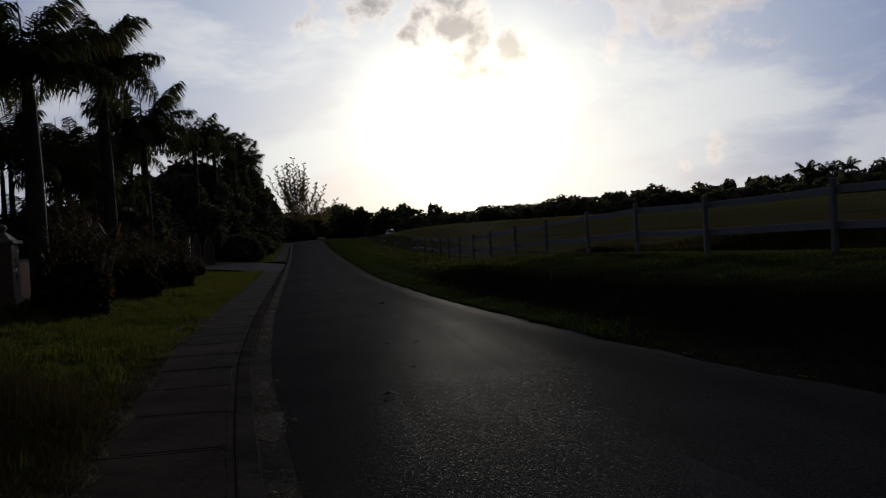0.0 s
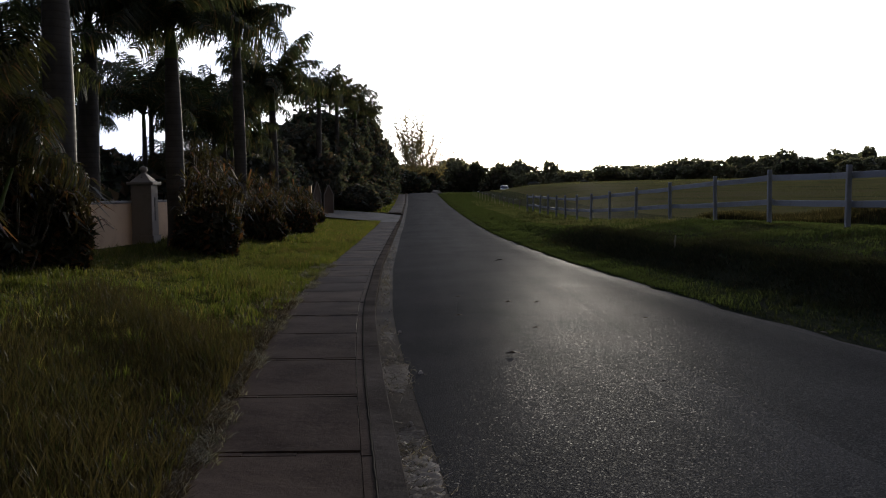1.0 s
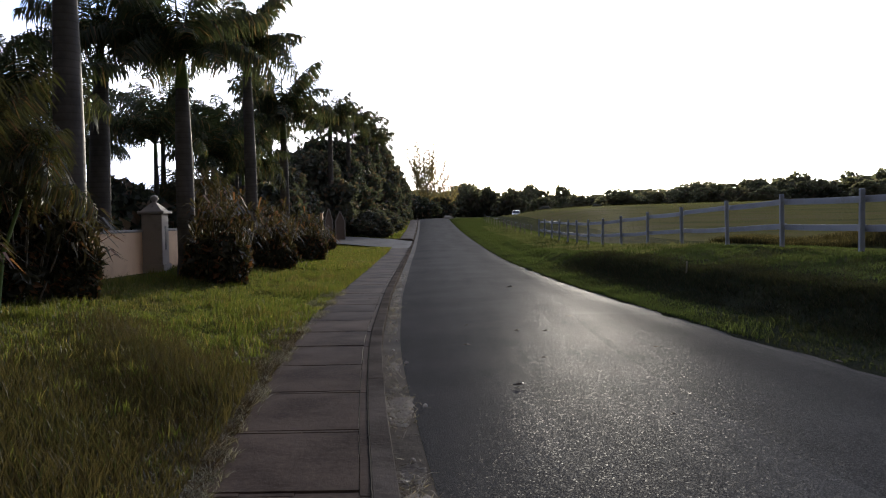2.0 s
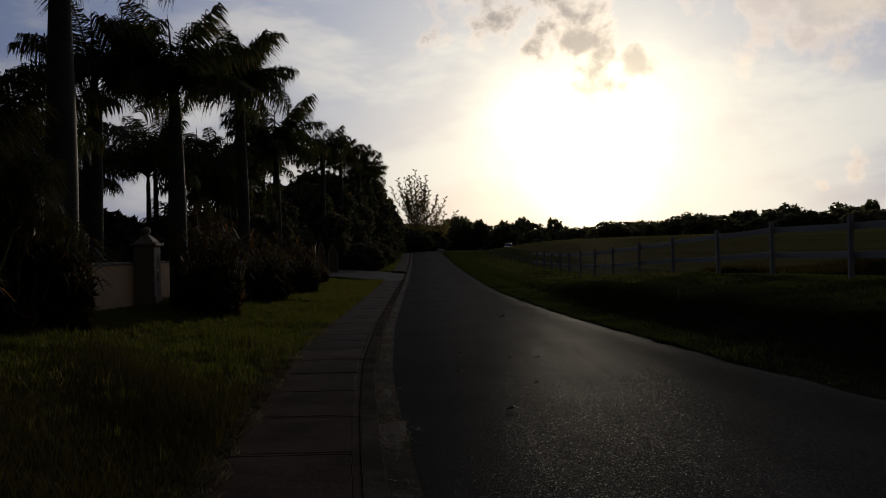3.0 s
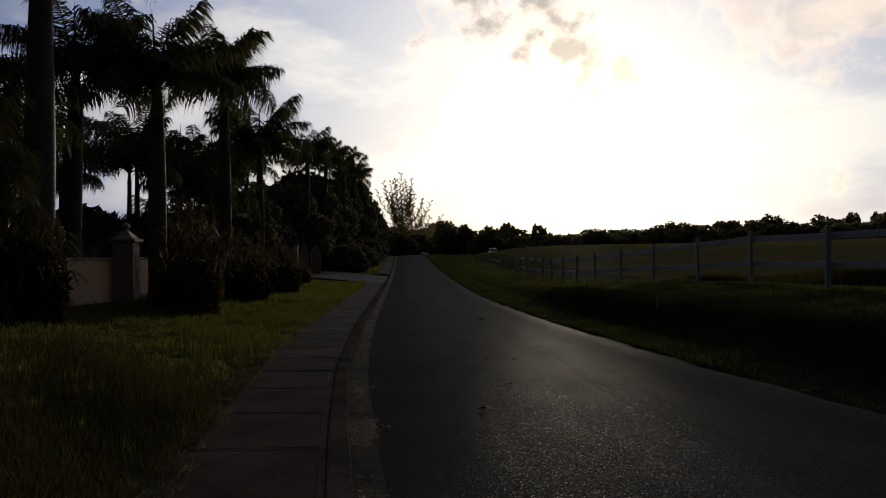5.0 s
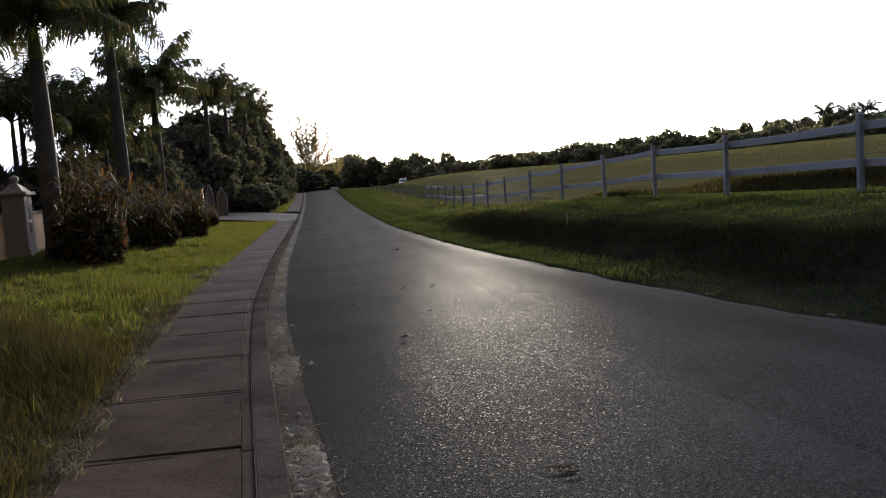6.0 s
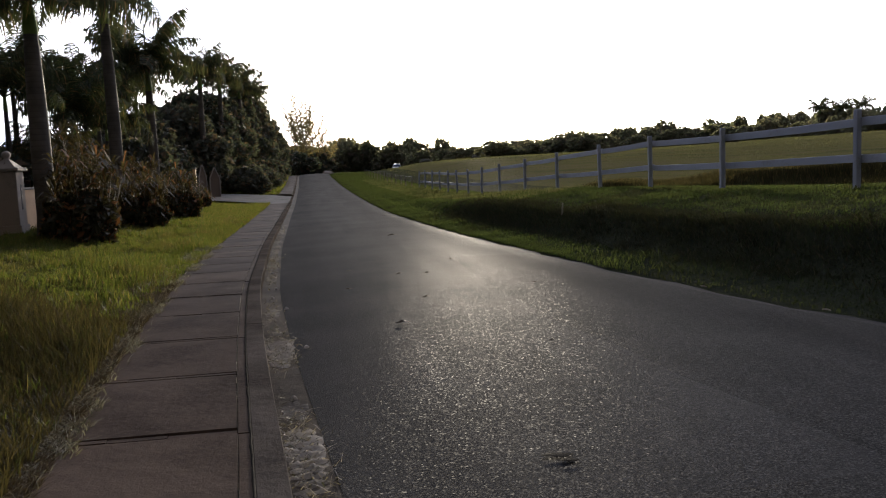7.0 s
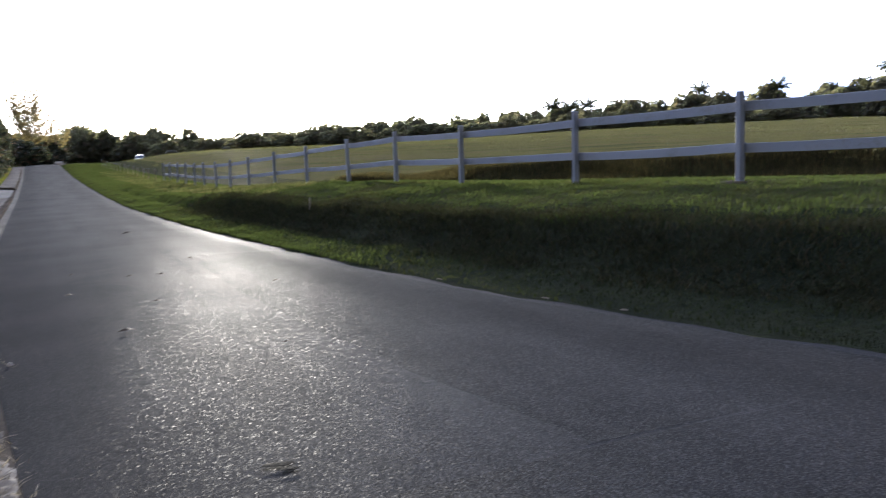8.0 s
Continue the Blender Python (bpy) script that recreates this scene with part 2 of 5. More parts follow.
def leaf_nodes(n, a, b, dead=None, through=0.4, rough=0.45, gloss=0.03, patches=None):
    r = island(n)
    c = n.mix(r, (*a, 1), (*b, 1))
    if patches:
        p = place(n)
        spread = n.math("ADD", n.math("MULTIPLY", n.noise(p, 0.45, 4.0), 0.6), n.math("MULTIPLY", n.noise(p, 2.6, 4.0), 0.4))
        c = n.mix(n.ramp(spread, 0.48, 0.66), c, (*patches, 1))
    c = n.mix(1.0, c, n.mix(chance(n), (0.8, 0.85, 0.8, 1), (1.15, 1.1, 1.1, 1)), "MULTIPLY")
    if dead:
        c = n.mix(n.ramp(r, 0.80, 0.9), c, (*dead, 1))
    body = matte(n, c, 0.4, None, gloss, rough)
    glow = n.add("ShaderNodeBsdfTranslucent", None, Color=n.mix(1.0, c, (1.2, 1.2, 0.75, 1), "MULTIPLY")).outputs[0]
    return n.add("ShaderNodeMixShader", None, i0=through, i1=body, i2=glow).outputs[0]


LAWN = material("lawn_blades", lambda n: leaf_nodes(n, (0.04, 0.054, 0.012), (0.078, 0.09, 0.018), (0.115, 0.094, 0.034), 0.44, patches=(0.066, 0.056, 0.022)))
DRY = material("dry_blades", lambda n: leaf_nodes(n, (0.036, 0.03, 0.015), (0.076, 0.059, 0.03), (0.028, 0.032, 0.013), 0.3, gloss=0.01, patches=(0.042, 0.037, 0.017)))
# two copies of the bank grass: foot coloured as shaded, crown as lit
SHADED_BANK = material("shaded_bank_blades", lambda n: leaf_nodes(n, (0.023, 0.032, 0.018), (0.038, 0.048, 0.025), None, 0.24, gloss=0.006, patches=(0.022, 0.025, 0.016)))
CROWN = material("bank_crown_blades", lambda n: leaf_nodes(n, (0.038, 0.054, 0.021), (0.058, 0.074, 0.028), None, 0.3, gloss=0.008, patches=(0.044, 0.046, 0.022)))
PASTURE = material("grazed_blades", lambda n: leaf_nodes(n, (0.098, 0.102, 0.046), (0.125, 0.122, 0.058), None, 0.3, patches=(0.128, 0.105, 0.062)))
CLUMP = material("areca_leaflets", lambda n: leaf_nodes(n, (0.03, 0.034, 0.015), (0.055, 0.05, 0.022), (0.11, 0.06, 0.03), 0.2, 0.4))
FROND = material("palm_leaflets", lambda n: leaf_nodes(n, (0.035, 0.044, 0.024), (0.07, 0.076, 0.038), (0.15, 0.10, 0.05), 0.3, 0.4))
# broad leaves greyed to stand in for glare that veils the trees
LEAF = material("veiled_broad_leaves", lambda n: leaf_nodes(n, (0.05, 0.058, 0.048), (0.085, 0.09, 0.074), (0.12, 0.09, 0.065), 0.22, 0.45))
# far leaves paled and greyed to imitate haze over the distance
HAZYLEAF = material("hazy_far_leaves", lambda n: leaf_nodes(n, (0.1, 0.102, 0.078), (0.125, 0.122, 0.098), (0.13, 0.11, 0.09), 0.52))
# dark weeds, deepened further for the shade in the cut
TALL = material("shaded_rank_grass", lambda n: leaf_nodes(n, (0.024, 0.029, 0.018), (0.044, 0.047, 0.026), (0.06, 0.052, 0.032), 0.12, gloss=0.004))
# long brown grass, darkened for the backlit side of its ridge
RANK = material("shaded_pasture_blades", lambda n: leaf_nodes(n, (0.026, 0.026, 0.015), (0.055, 0.048, 0.025), (0.12, 0.09, 0.045), 0.3, gloss=0.005))
THATCH = material("dead_thatch", lambda n: leaf_nodes(n, (0.03, 0.024, 0.016), (0.085, 0.066, 0.045), (0.2, 0.17, 0.13), 0.2, gloss=0.008))
PALE = material("dead_runners", lambda n: leaf_nodes(n, (0.05, 0.045, 0.034), (0.34, 0.31, 0.26), (0.04, 0.042, 0.02), 0.2))
NEEDLE = material("casuarina_needles", lambda n: leaf_nodes(n, (0.12, 0.10, 0.06), (0.18, 0.14, 0.085), None, 0.6))
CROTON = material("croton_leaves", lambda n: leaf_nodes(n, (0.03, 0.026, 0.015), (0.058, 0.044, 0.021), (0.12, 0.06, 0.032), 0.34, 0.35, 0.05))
# darker, less translucent copy of the croton for its shaded interior
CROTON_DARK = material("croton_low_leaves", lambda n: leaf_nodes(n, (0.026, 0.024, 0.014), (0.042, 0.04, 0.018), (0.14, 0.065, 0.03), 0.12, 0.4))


def bark_nodes(n, a, b, ring=0.0):
    p = own(n)
    z = n.add("ShaderNodeSeparateXYZ", None, i0=p).outputs[2]
    blot = n.noise(p, 2.2, 5.0)
    fine = n.noise(n.vmath("MULTIPLY", p, (1, 1, 0.35)), 26.0, 4.0)
    c = n.mix(n.ramp(blot, 0.3, 0.7), (*a, 1), (*b, 1))
    h = fine
    if ring:
        bands = n.math("SINE", n.math("MULTIPLY", n.math("ADD", z, n.math("MULTIPLY", blot, 0.05)), ring))
        c = n.mix(n.math("MULTIPLY", n.ramp(bands, 0.75, 1.0), 0.25), c, (a[0] * 0.45, a[1] * 0.45, a[2] * 0.42, 1))
        h = n.math("ADD", fine, n.math("MULTIPLY", bands, -0.4))
    if ring:
        return matte(n, c, 0.8, bump(n, h, 0.35, 0.010), 0.008, 0.45, 0.07)
    return principled(n, c, 0.8, bump(n, h, 0.5, 0.012), spec=0.25)


PALM_BARK = material("grey_palm_bark", lambda n: bark_nodes(n, (0.062, 0.058, 0.053), (0.105, 0.098, 0.09), 48.0))
SHAFT = material("green_crownshaft", lambda n: bark_nodes(n, (0.07, 0.11, 0.03), (0.11, 0.15, 0.045)))
BARK = material("tree_bark", lambda n: bark_nodes(n, (0.09, 0.075, 0.055), (0.16, 0.135, 0.105)))


def paint_nodes(n, base, worn, rough=0.6, amount=0.5):
    p = own(n)
    wpos = place(n)
    rub, fine = n.noise(wpos, 2.0, 6.0), n.noise(wpos, 30.0, 4.0)
    c = n.mix(n.math("MULTIPLY", n.ramp(n.math("ADD", n.math("MULTIPLY", rub, 0.65), n.math("MULTIPLY", fine, 0.35)), 0.48, 0.68), amount), (*base, 1), (*worn, 1))
    c = n.mix(1.0, c, n.mix(chance(n), (0.86, 0.86, 0.88, 1), (1.05, 1.05, 1.04, 1)), "MULTIPLY")
    return principled(n, c, rough, bump(n, n.math("ADD", fine, n.noise(p, 90.0, 2.0)), 0.3, 0.006))


# white paint lowered to the bluish grey of its unlit side, with wear
SHADED_WHITE = material("shaded_white_paint", lambda n: paint_nodes(n, (0.24, 0.26, 0.31), (0.17, 0.165, 0.165), 0.85, 0.7))
# render darkened to grey to carry the shadow on the pillars' fronts
PILLAR = material("shaded_grey_render", lambda n: paint_nodes(n, (0.215, 0.195, 0.178), (0.14, 0.125, 0.112), 0.85, 0.6))
STUCCO = material("cream_stucco", lambda n: paint_nodes(n, (0.43, 0.30, 0.18), (0.30, 0.2, 0.12), 0.85, 0.6))
GATEWALL = material("brown_gate_render", lambda n: paint_nodes(n, (0.12, 0.095, 0.08), (0.07, 0.055, 0.045), 0.85, 0.6))
COPING = material("dark_coping", lambda n: paint_nodes(n, (0.16, 0.15, 0.14), (0.07, 0.065, 0.06), 0.85, 0.7))
DARKMETAL = material("dark_iron", lambda n: paint_nodes(n, (0.02, 0.02, 0.02), (0.06, 0.04, 0.03), 0.5, 0.4))
OLDWOOD = material("weathered_post_wood", lambda n: bark_nodes(n, (0.14, 0.12, 0.10), (0.22, 0.20, 0.17)))
DEADLEAF = material("dead_leaf", lambda n: paint_nodes(n, (0.05, 0.035, 0.02), (0.09, 0.06, 0.035), 0.8))
CARPAINT = material("white_car_paint", lambda n: paint_nodes(n, (0.78, 0.78, 0.77), (0.6, 0.6, 0.58), 0.25, 0.2))
CARGLASS = material("dark_car_glass", lambda n: principled(n, (0.02, 0.022, 0.025, 1), 0.06))
RUBBER = material("tyre_rubber", lambda n: principled(n, (0.025, 0.025, 0.026, 1), 0.8))


# ---- mesh helpers ----
def mesh_of(name, verts, faces, mat, smooth=False):
    """A mesh from arrays of vertices and equal-sided faces."""
    verts, faces = np.asarray(verts, dtype=np.float32), np.asarray(faces, dtype=np.int32)
    me = bpy.data.meshes.new(name)
    k = faces.shape[1]
    me.vertices.add(len(verts)), me.loops.add(faces.size), me.polygons.add(len(faces))
    me.vertices.foreach_set("co", verts.ravel())
    me.loops.foreach_set("vertex_index", faces.ravel())
    me.polygons.foreach_set("loop_start", np.arange(len(faces), dtype=np.int32) * k)
    me.polygons.foreach_set("use_smooth", np.full(len(faces), smooth))
    me.update(calc_edges=True)
    me.materials.append(mat)
    return me


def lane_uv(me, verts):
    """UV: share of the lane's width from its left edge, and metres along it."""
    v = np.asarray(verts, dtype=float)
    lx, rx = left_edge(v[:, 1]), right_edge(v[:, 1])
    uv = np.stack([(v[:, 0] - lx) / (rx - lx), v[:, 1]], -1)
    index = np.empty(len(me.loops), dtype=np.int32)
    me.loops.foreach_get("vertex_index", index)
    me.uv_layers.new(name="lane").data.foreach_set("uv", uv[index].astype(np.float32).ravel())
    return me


def bm_mesh(name, bm, mat, smooth=False):
    me = bpy.data.meshes.new(name)
    bmesh.ops.recalc_face_normals(bm, faces=bm.faces)
    bm.to_mesh(me)
    bm.free()
    for f in me.polygons:
        f.use_smooth = smooth
    me.materials.append(mat)
    return me


def part(name, mesh, parent, m=None, label=""):
    ob = new(name, mesh)
    ob.parent = parent
    if m is not None:
        ob.matrix_basis = m
    return tagged(ob, label) if label else ob


def thing(name, m, label, category, group="", kind="", mesh=None):
    ob = new(name, mesh)
    ob.matrix_basis = m
    return tagged(ob, label, category, group, kind)


def box(size, bevel=0.01, jitter=0.0, seed=0):
    """A bevelled box with its base at z = 0."""
    bm = bmesh.new()
    bmesh.ops.create_cube(bm, size=1.0)
    rnd = random.Random(seed)
    for v in bm.verts:
        v.co = Vector((v.co.x * size[0], v.co.y * size[1], (v.co.z + 0.5) * size[2]))
        v.co += Vector([rnd.uniform(-jitter, jitter) for _ in range(3)])
    if bevel:
        bmesh.ops.bevel(bm, geom=bm.edges[:], offset=bevel, segments=1, affect="EDGES")
    return bm


def lathe(profile, sides=14, wobble=0.0, seed=0, lean=(0, 0)):
    """A closed turned body from (radius, z) pairs."""
    rnd = random.Random(seed)
    v, f = [], []
    top = profile[-1][1] or 1.0
    for r, z in profile:
        for k in range(sides):
            a = 2 * math.pi * k / sides
            rr = r * (1 + rnd.uniform(-wobble, wobble))
            v.append((rr * math.cos(a) + lean[0] * (z / top) ** 2, rr * math.sin(a) + lean[1] * (z / top) ** 2, z))
    for i in range(len(profile) - 1):
        for k in range(sides):
            f.append((i * sides + k, i * sides + (k + 1) % sides, (i + 1) * sides + (k + 1) % sides, (i + 1) * sides + k))
    return v, f


# ---- the plan: road edges, heights ----
LEFT_Y = [-60, -20, 0, 3.5, 4.75, 6.6, 10, 17.5, 33, 45, 83, 121, 135, 160, 220, 320]
LEFT_X = [6.5, 2.5, 0.45, 0.07, -0.07, -0.27, -0.57, -0.95, -1.42, -1.70, -2.72, -3.88, -3.2, 3.0, 25, 70]
RIGHT_Y = [-60, -20, 0, 3.8, 4.5, 6.05, 7.5, 9.85, 15.6, 20.3, 33.5, 46, 83, 121, 135, 160, 220, 320]
RIGHT_X = [12.0, 7.7, 5.7, 5.15, 4.95, 4.5, 4.2, 3.82, 3.40, 3.05, 2.48, 2.2, 1.3, 0.3, 1.0, 7.4, 29.5, 74.5]
ROAD_Y = [-60, 0, 10, 20, 33, 45, 60, 83, 105, 121, 140, 170, 320]
ROAD_Z = [0, 0, -0.05, -0.18, -0.27, -0.22, -0.04, 0.36, 0.98, 1.5, 1.5, 0.6, -3]
BANK_Y = [-60, 0, 8, 11.5, 15.5, 20, 25, 30, 38, 45, 60, 83, 121, 160, 320]
BANK_Z = [1.15, 1.0, 0.90, 0.80, 0.74, 0.66, 0.52, 0.34, 0.12, 0.05, 0.14, 0.55, 1.6, 1.4, -2]


def soft(y, ys, zs):
    """The table at y, smoothed a little."""
    y = np.asarray(y, dtype=float)
    s = 0.06 * np.abs(y) + 0.6
    return sum(np.interp(y + k * s, ys, zs) for k in (-1, -0.5, 0, 0.5, 1)) / 5


def left_edge(y):
    return soft(y, LEFT_Y, LEFT_X)


def right_edge(y):
    return soft(y, RIGHT_Y, RIGHT_X)


def road_z(y):
    return soft(y, ROAD_Y, ROAD_Z)


def step(x, a, b):
    t = np.clip((np.asarray(x, dtype=float) - a) / (b - a), 0, 1)
    return t * t * (3 - 2 * t)


def waves(x, y):
    """Gentle lumps in the land, by summed sines."""
    return (np.sin(x * 0.9 + 1.3 * np.sin(y * 0.31)) * np.sin(y * 0.7 + 0.8 * np.sin(x * 0.4)) * 0.5
            + np.sin(x * 0.23 + y * 0.17) * 0.6 + 0.3 * np.sin(x * 2.3 + 0.6 * y) * np.sin(y * 2.1 - 0.4 * x))


KERB_OFF, KERB_W, PAVE_W, PAVE_H = 0.23, 0.14, 0.96, 0.12
PAVE_OUT = KERB_OFF + KERB_W + PAVE_W
FENCE_OFF = 4.5


def ground_z(x, y):
    """Height of the open ground, outside road and pavement."""
    x, y = np.asarray(x, dtype=float), np.asarray(y, dtype=float)
    base, lx, rx = road_z(y), left_edge(y), right_edge(y)
    lo, ro = lx - x, x - rx
    # verge and gardens on the pavement's side
    far = step(lo, 20, 120)
    left = base * (1 - 0.4 * far) + PAVE_H - 0.015 + 0.30 * step(lo, 2.2, 6.5) + 0.02 * waves(x, y) * step(lo, 1.5, 2.5)
    # verge, bank and pasture across the road
    bank = soft(y, BANK_Y, BANK_Z)
    r, az = np.hypot(x, y), np.degrees(np.arctan2(x, y))
    crest = np.interp(az, [0, 5, 10, 25, 35, 50, 90, 140], [1.7, 2.3, 3.1, 3.5, 4.2, 4.6, 3.6, 2.0])
    rise = np.clip((r - 26) / 114, 0, 1)
    here = 1 - step(y, 19, 32)
    dip = here * (0.30 * step(ro, 5.2, 7.6) - 0.52 * step(ro, 8.6 + 0.4 * np.sin(y * 0.8), 9.3 + 0.4 * np.sin(y * 0.8)) + 0.22 * step(ro, 10, 45))
    past = bank - dip + (crest - bank) * rise ** 1.15 * step(ro, 5, 15) - 0.03 * np.clip(r - 145, 0, 400) + 0.10 * waves(x * 0.35, y * 0.35) * step(ro, 6, 12)
    foot = base - 0.01 + 0.10 * step(ro, 0.1, 1.0)
    slope = 0.60 * step(ro, 0.95, 1.75) + 0.40 * step(ro, 1.4, 4.3)
    right = foot + (past - foot) * slope + 0.07 * waves(x * 1.4, y * 1.4) * step(ro, 0.5, 1.3) * (1 - step(ro, 4, 5))
    return np.where(lo > 0, left, np.where(ro > 0, right, base - 0.06))


def spaced(stops):
    out = []
    for (a, s), (b, _) in zip(stops[:-1], stops[1:]):
        out += list(np.arange(a, b - s * 0.4, s))
    return np.array(out + [stops[-1][0]])


def build_ground():
    ys = spaced([(-60, 6), (-12, 1.2), (0, 0.35), (16, 0.6), (40, 1.3), (90, 3), (180, 8), (400, 60), (1600, 1)])
    lo = spaced([(PAVE_OUT, 0.3), (8, 0.7), (20, 3), (60, 12), (180, 60), (1200, 1)])[::-1]
    ro = spaced([(0.0, 0.22), (6, 0.5), (16, 1.5), (50, 4), (150, 8), (300, 60), (1500, 1)])
    rows = []
    for y in ys:
        lx, rx = float(left_edge(y)), float(right_edge(y))
        xs = np.concatenate([lx - lo, [lx - PAVE_OUT + 0.03, lx - 0.2, (lx + rx) / 2, rx - 0.05], rx + ro])
        z = ground_z(xs, np.full_like(xs, y))
        n = len(lo)
        z[n:n + 4] = float(road_z(y)) - 0.14
        z[n + 3] = float(road_z(y)) - 0.03
        rows.append(np.stack([xs, np.full_like(xs, y), z], -1))
    v = np.concatenate(rows)
    w_ = len(rows[0])
    i = np.arange(len(ys) - 1)[:, None] * w_ + np.arange(w_ - 1)[None, :]
    f = np.stack([i, i + 1, i + w_ + 1, i + w_], -1).reshape(-1, 4)
    me = mesh_of("ground", v, f, SOIL, True)
    me.materials.append(GRAZED), me.materials.append(SHADED_CUT)
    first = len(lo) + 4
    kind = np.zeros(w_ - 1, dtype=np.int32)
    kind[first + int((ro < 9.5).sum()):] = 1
    # the foot's strip takes the earth darkened as if in shade
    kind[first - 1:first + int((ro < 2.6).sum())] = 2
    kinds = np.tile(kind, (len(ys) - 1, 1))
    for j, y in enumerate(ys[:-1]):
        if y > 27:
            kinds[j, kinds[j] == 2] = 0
    me.polygons.foreach_set("material_index", kinds.ravel().astype(np.int32))
    tagged(new("ground", me), "grassy ground of verge, bank and rolling pasture", "ground", kind="structure")


def strip(name, ys, offs, mat, edge, label, lift=0.0, cat="road"):
    """A sheet that follows the road: offs are (offset from the edge, height over the road)."""
    rows = []
    for y in ys:
        e, z = float(edge(y)), float(road_z(y))
        rows.append([(e + o, y, z + h + lift) for o, h in offs])
    v = np.array(rows, dtype=float).reshape(-1, 3)
    k = len(offs)
    i = np.arange(len(ys) - 1)[:, None] * k + np.arange(k - 1)[None, :]
    f = np.stack([i, i + 1, i + k + 1, i + k], -1).reshape(-1, 4)
    return tagged(new(name, mesh_of(name, v, f, mat, True)), label, cat, kind="structure")


def build_road():
    ys = spaced([(-55, 3), (-5, 0.5), (60, 1.5), (310, 1)])
    rnd = np.random.default_rng(3)
    rows = []
    for y in ys:
        lx, rx = float(left_edge(y)), float(right_edge(y))
        rag = 0.05 * math.sin(y * 2.3) + 0.04 * math.sin(y * 5.1 + 1) + rnd.uniform(-0.03, 0.03)
        lx2, rx2 = lx - 0.005, rx + rag
        for u in np.linspace(0, 1, 9):
            crown = 0.05 * (1 - (2 * u - 1) ** 2)
            drop = -0.03 if u == 1 else 0.0
            rows.append((lx2 + (rx2 - lx2) * u, y, float(road_z(y)) + crown + drop + 0.004))
    i = np.arange(len(ys) - 1)[:, None] * 9 + np.arange(8)[None, :]
    f = np.stack([i, i + 1, i + 10, i + 9], -1).reshape(-1, 4)
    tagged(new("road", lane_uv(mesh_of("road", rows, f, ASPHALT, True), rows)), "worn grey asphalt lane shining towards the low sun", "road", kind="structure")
    strip("gutter", spaced([(-30, 2), (-4, 0.4), (55, 2), (120, 1)]), [(-KERB_OFF - 0.02, 0.008), (-0.12, 0.003), (-0.006, 0.001)], GUTTER, left_edge,
          "concrete gutter strip beside the asphalt", cat="gutter")


DRIVE = (45.5, 57.0)


def build_pavement():
    """Cast slabs with open joints, kerb stones along them."""
    base = new("pavement")
    tagged(base, "concrete slab pavement with kerb, stained and cracked", "pavement", kind="structure")
    bed = []
    ys = spaced([(-14, 1), (0, 0.5), (DRIVE[0], 1)])
    for y in ys:
        lx, z = float(left_edge(y)), float(road_z(y))
        bed += [(lx - PAVE_OUT + 0.02, y, z + PAVE_H - 0.03), (lx - KERB_OFF - KERB_W, y, z + PAVE_H - 0.03)]
    i = np.arange(len(ys) - 1)[:, None] * 2
    part("bed", mesh_of("bed", bed, np.concatenate([i, i + 1, i + 3, i + 2], 1), KERB), base)
    rnd = random.Random(5)

    def piece(name, y0, y1, o0, o1, h0, h1, tilt, mat, cuts=1, b=0.006):
        """A slab or kerb stone between two lines across; o are offsets left of the road's edge."""
        bm = bmesh.new()
        rings = []
        for k in range(cuts + 1):
            y = y0 + (y1 - y0) * k / cuts
            lx, z = float(left_edge(y)), float(road_z(y))
            t = tilt * (k / cuts - 0.5)
            e = b if k in (0, cuts) else 0
            yy = y
            rings.append([bm.verts.new(c) for c in ((lx - o1, yy, z + h0), (lx - o1, yy, z + h1 - b + t), (lx - o1 + b, yy, z + h1 - e * 0.8 + t),
                                                    (lx - o0 - b, yy, z + h1 - e * 0.8 + t), (lx - o0, yy, z + h1 - b + t), (lx - o0, yy, z + h0))])
        for a, c in zip(rings[:-1], rings[1:]):
            for k in range(5):
                bm.faces.new((a[k], a[k + 1], c[k + 1], c[k]))
        bm.faces.new(rings[0]), bm.faces.new(rings[-1][::-1])
        part(name, bm_mesh(name, bm, mat), base)

    y = 4.14 - 1.28 * 12
    while y < DRIVE[0] - 0.5:
        g = rnd.uniform(0.014, 0.026)
        lo, hi = KERB_OFF + KERB_W + 0.070, PAVE_OUT - 0.03
        cut = [lo, lo + (hi - lo) * rnd.uniform(0.25, 0.45), lo + (hi - lo) * rnd.uniform(0.55, 0.8), hi]
        for o0, o1 in zip(cut[:-1], cut[1:]):
            e = rnd.uniform(-0.006, 0.006)
            piece("joint_strip", y + g + e, y + g + 0.045 + e, o0 + 0.003, o1, -0.05, PAVE_H - rnd.choice((0.0, 0.001, 0.002, 0.005)), 0.0, CONCRETE, 1, 0.003)
        piece("edge_strip", y + 0.004, y + 1.276, KERB_OFF + KERB_W + 0.012, KERB_OFF + KERB_W + 0.066, -0.05, PAVE_H - rnd.uniform(0.0, 0.008), 0.0, CONCRETE, 2, 0.002)
        piece("slab", y + g + 0.045 + rnd.uniform(0.016, 0.028), y + 1.28 - rnd.uniform(0.0, 0.008), KERB_OFF + KERB_W + 0.070, PAVE_OUT + rnd.uniform(-0.02, 0.04), -0.05, PAVE_H + rnd.uniform(-0.002, 0.002), rnd.uniform(-0.003, 0.003), CONCRETE, 3, 0.003)
        y += 1.28
    y = DRIVE[1] + 0.4
    while y < 112:
        piece("slab", y + 0.01, y + 2.55, KERB_OFF + KERB_W + 0.012, PAVE_OUT, -0.05, PAVE_H, 0.0, CONCRETE, 2)
        y += 2.56
    y = -12.0
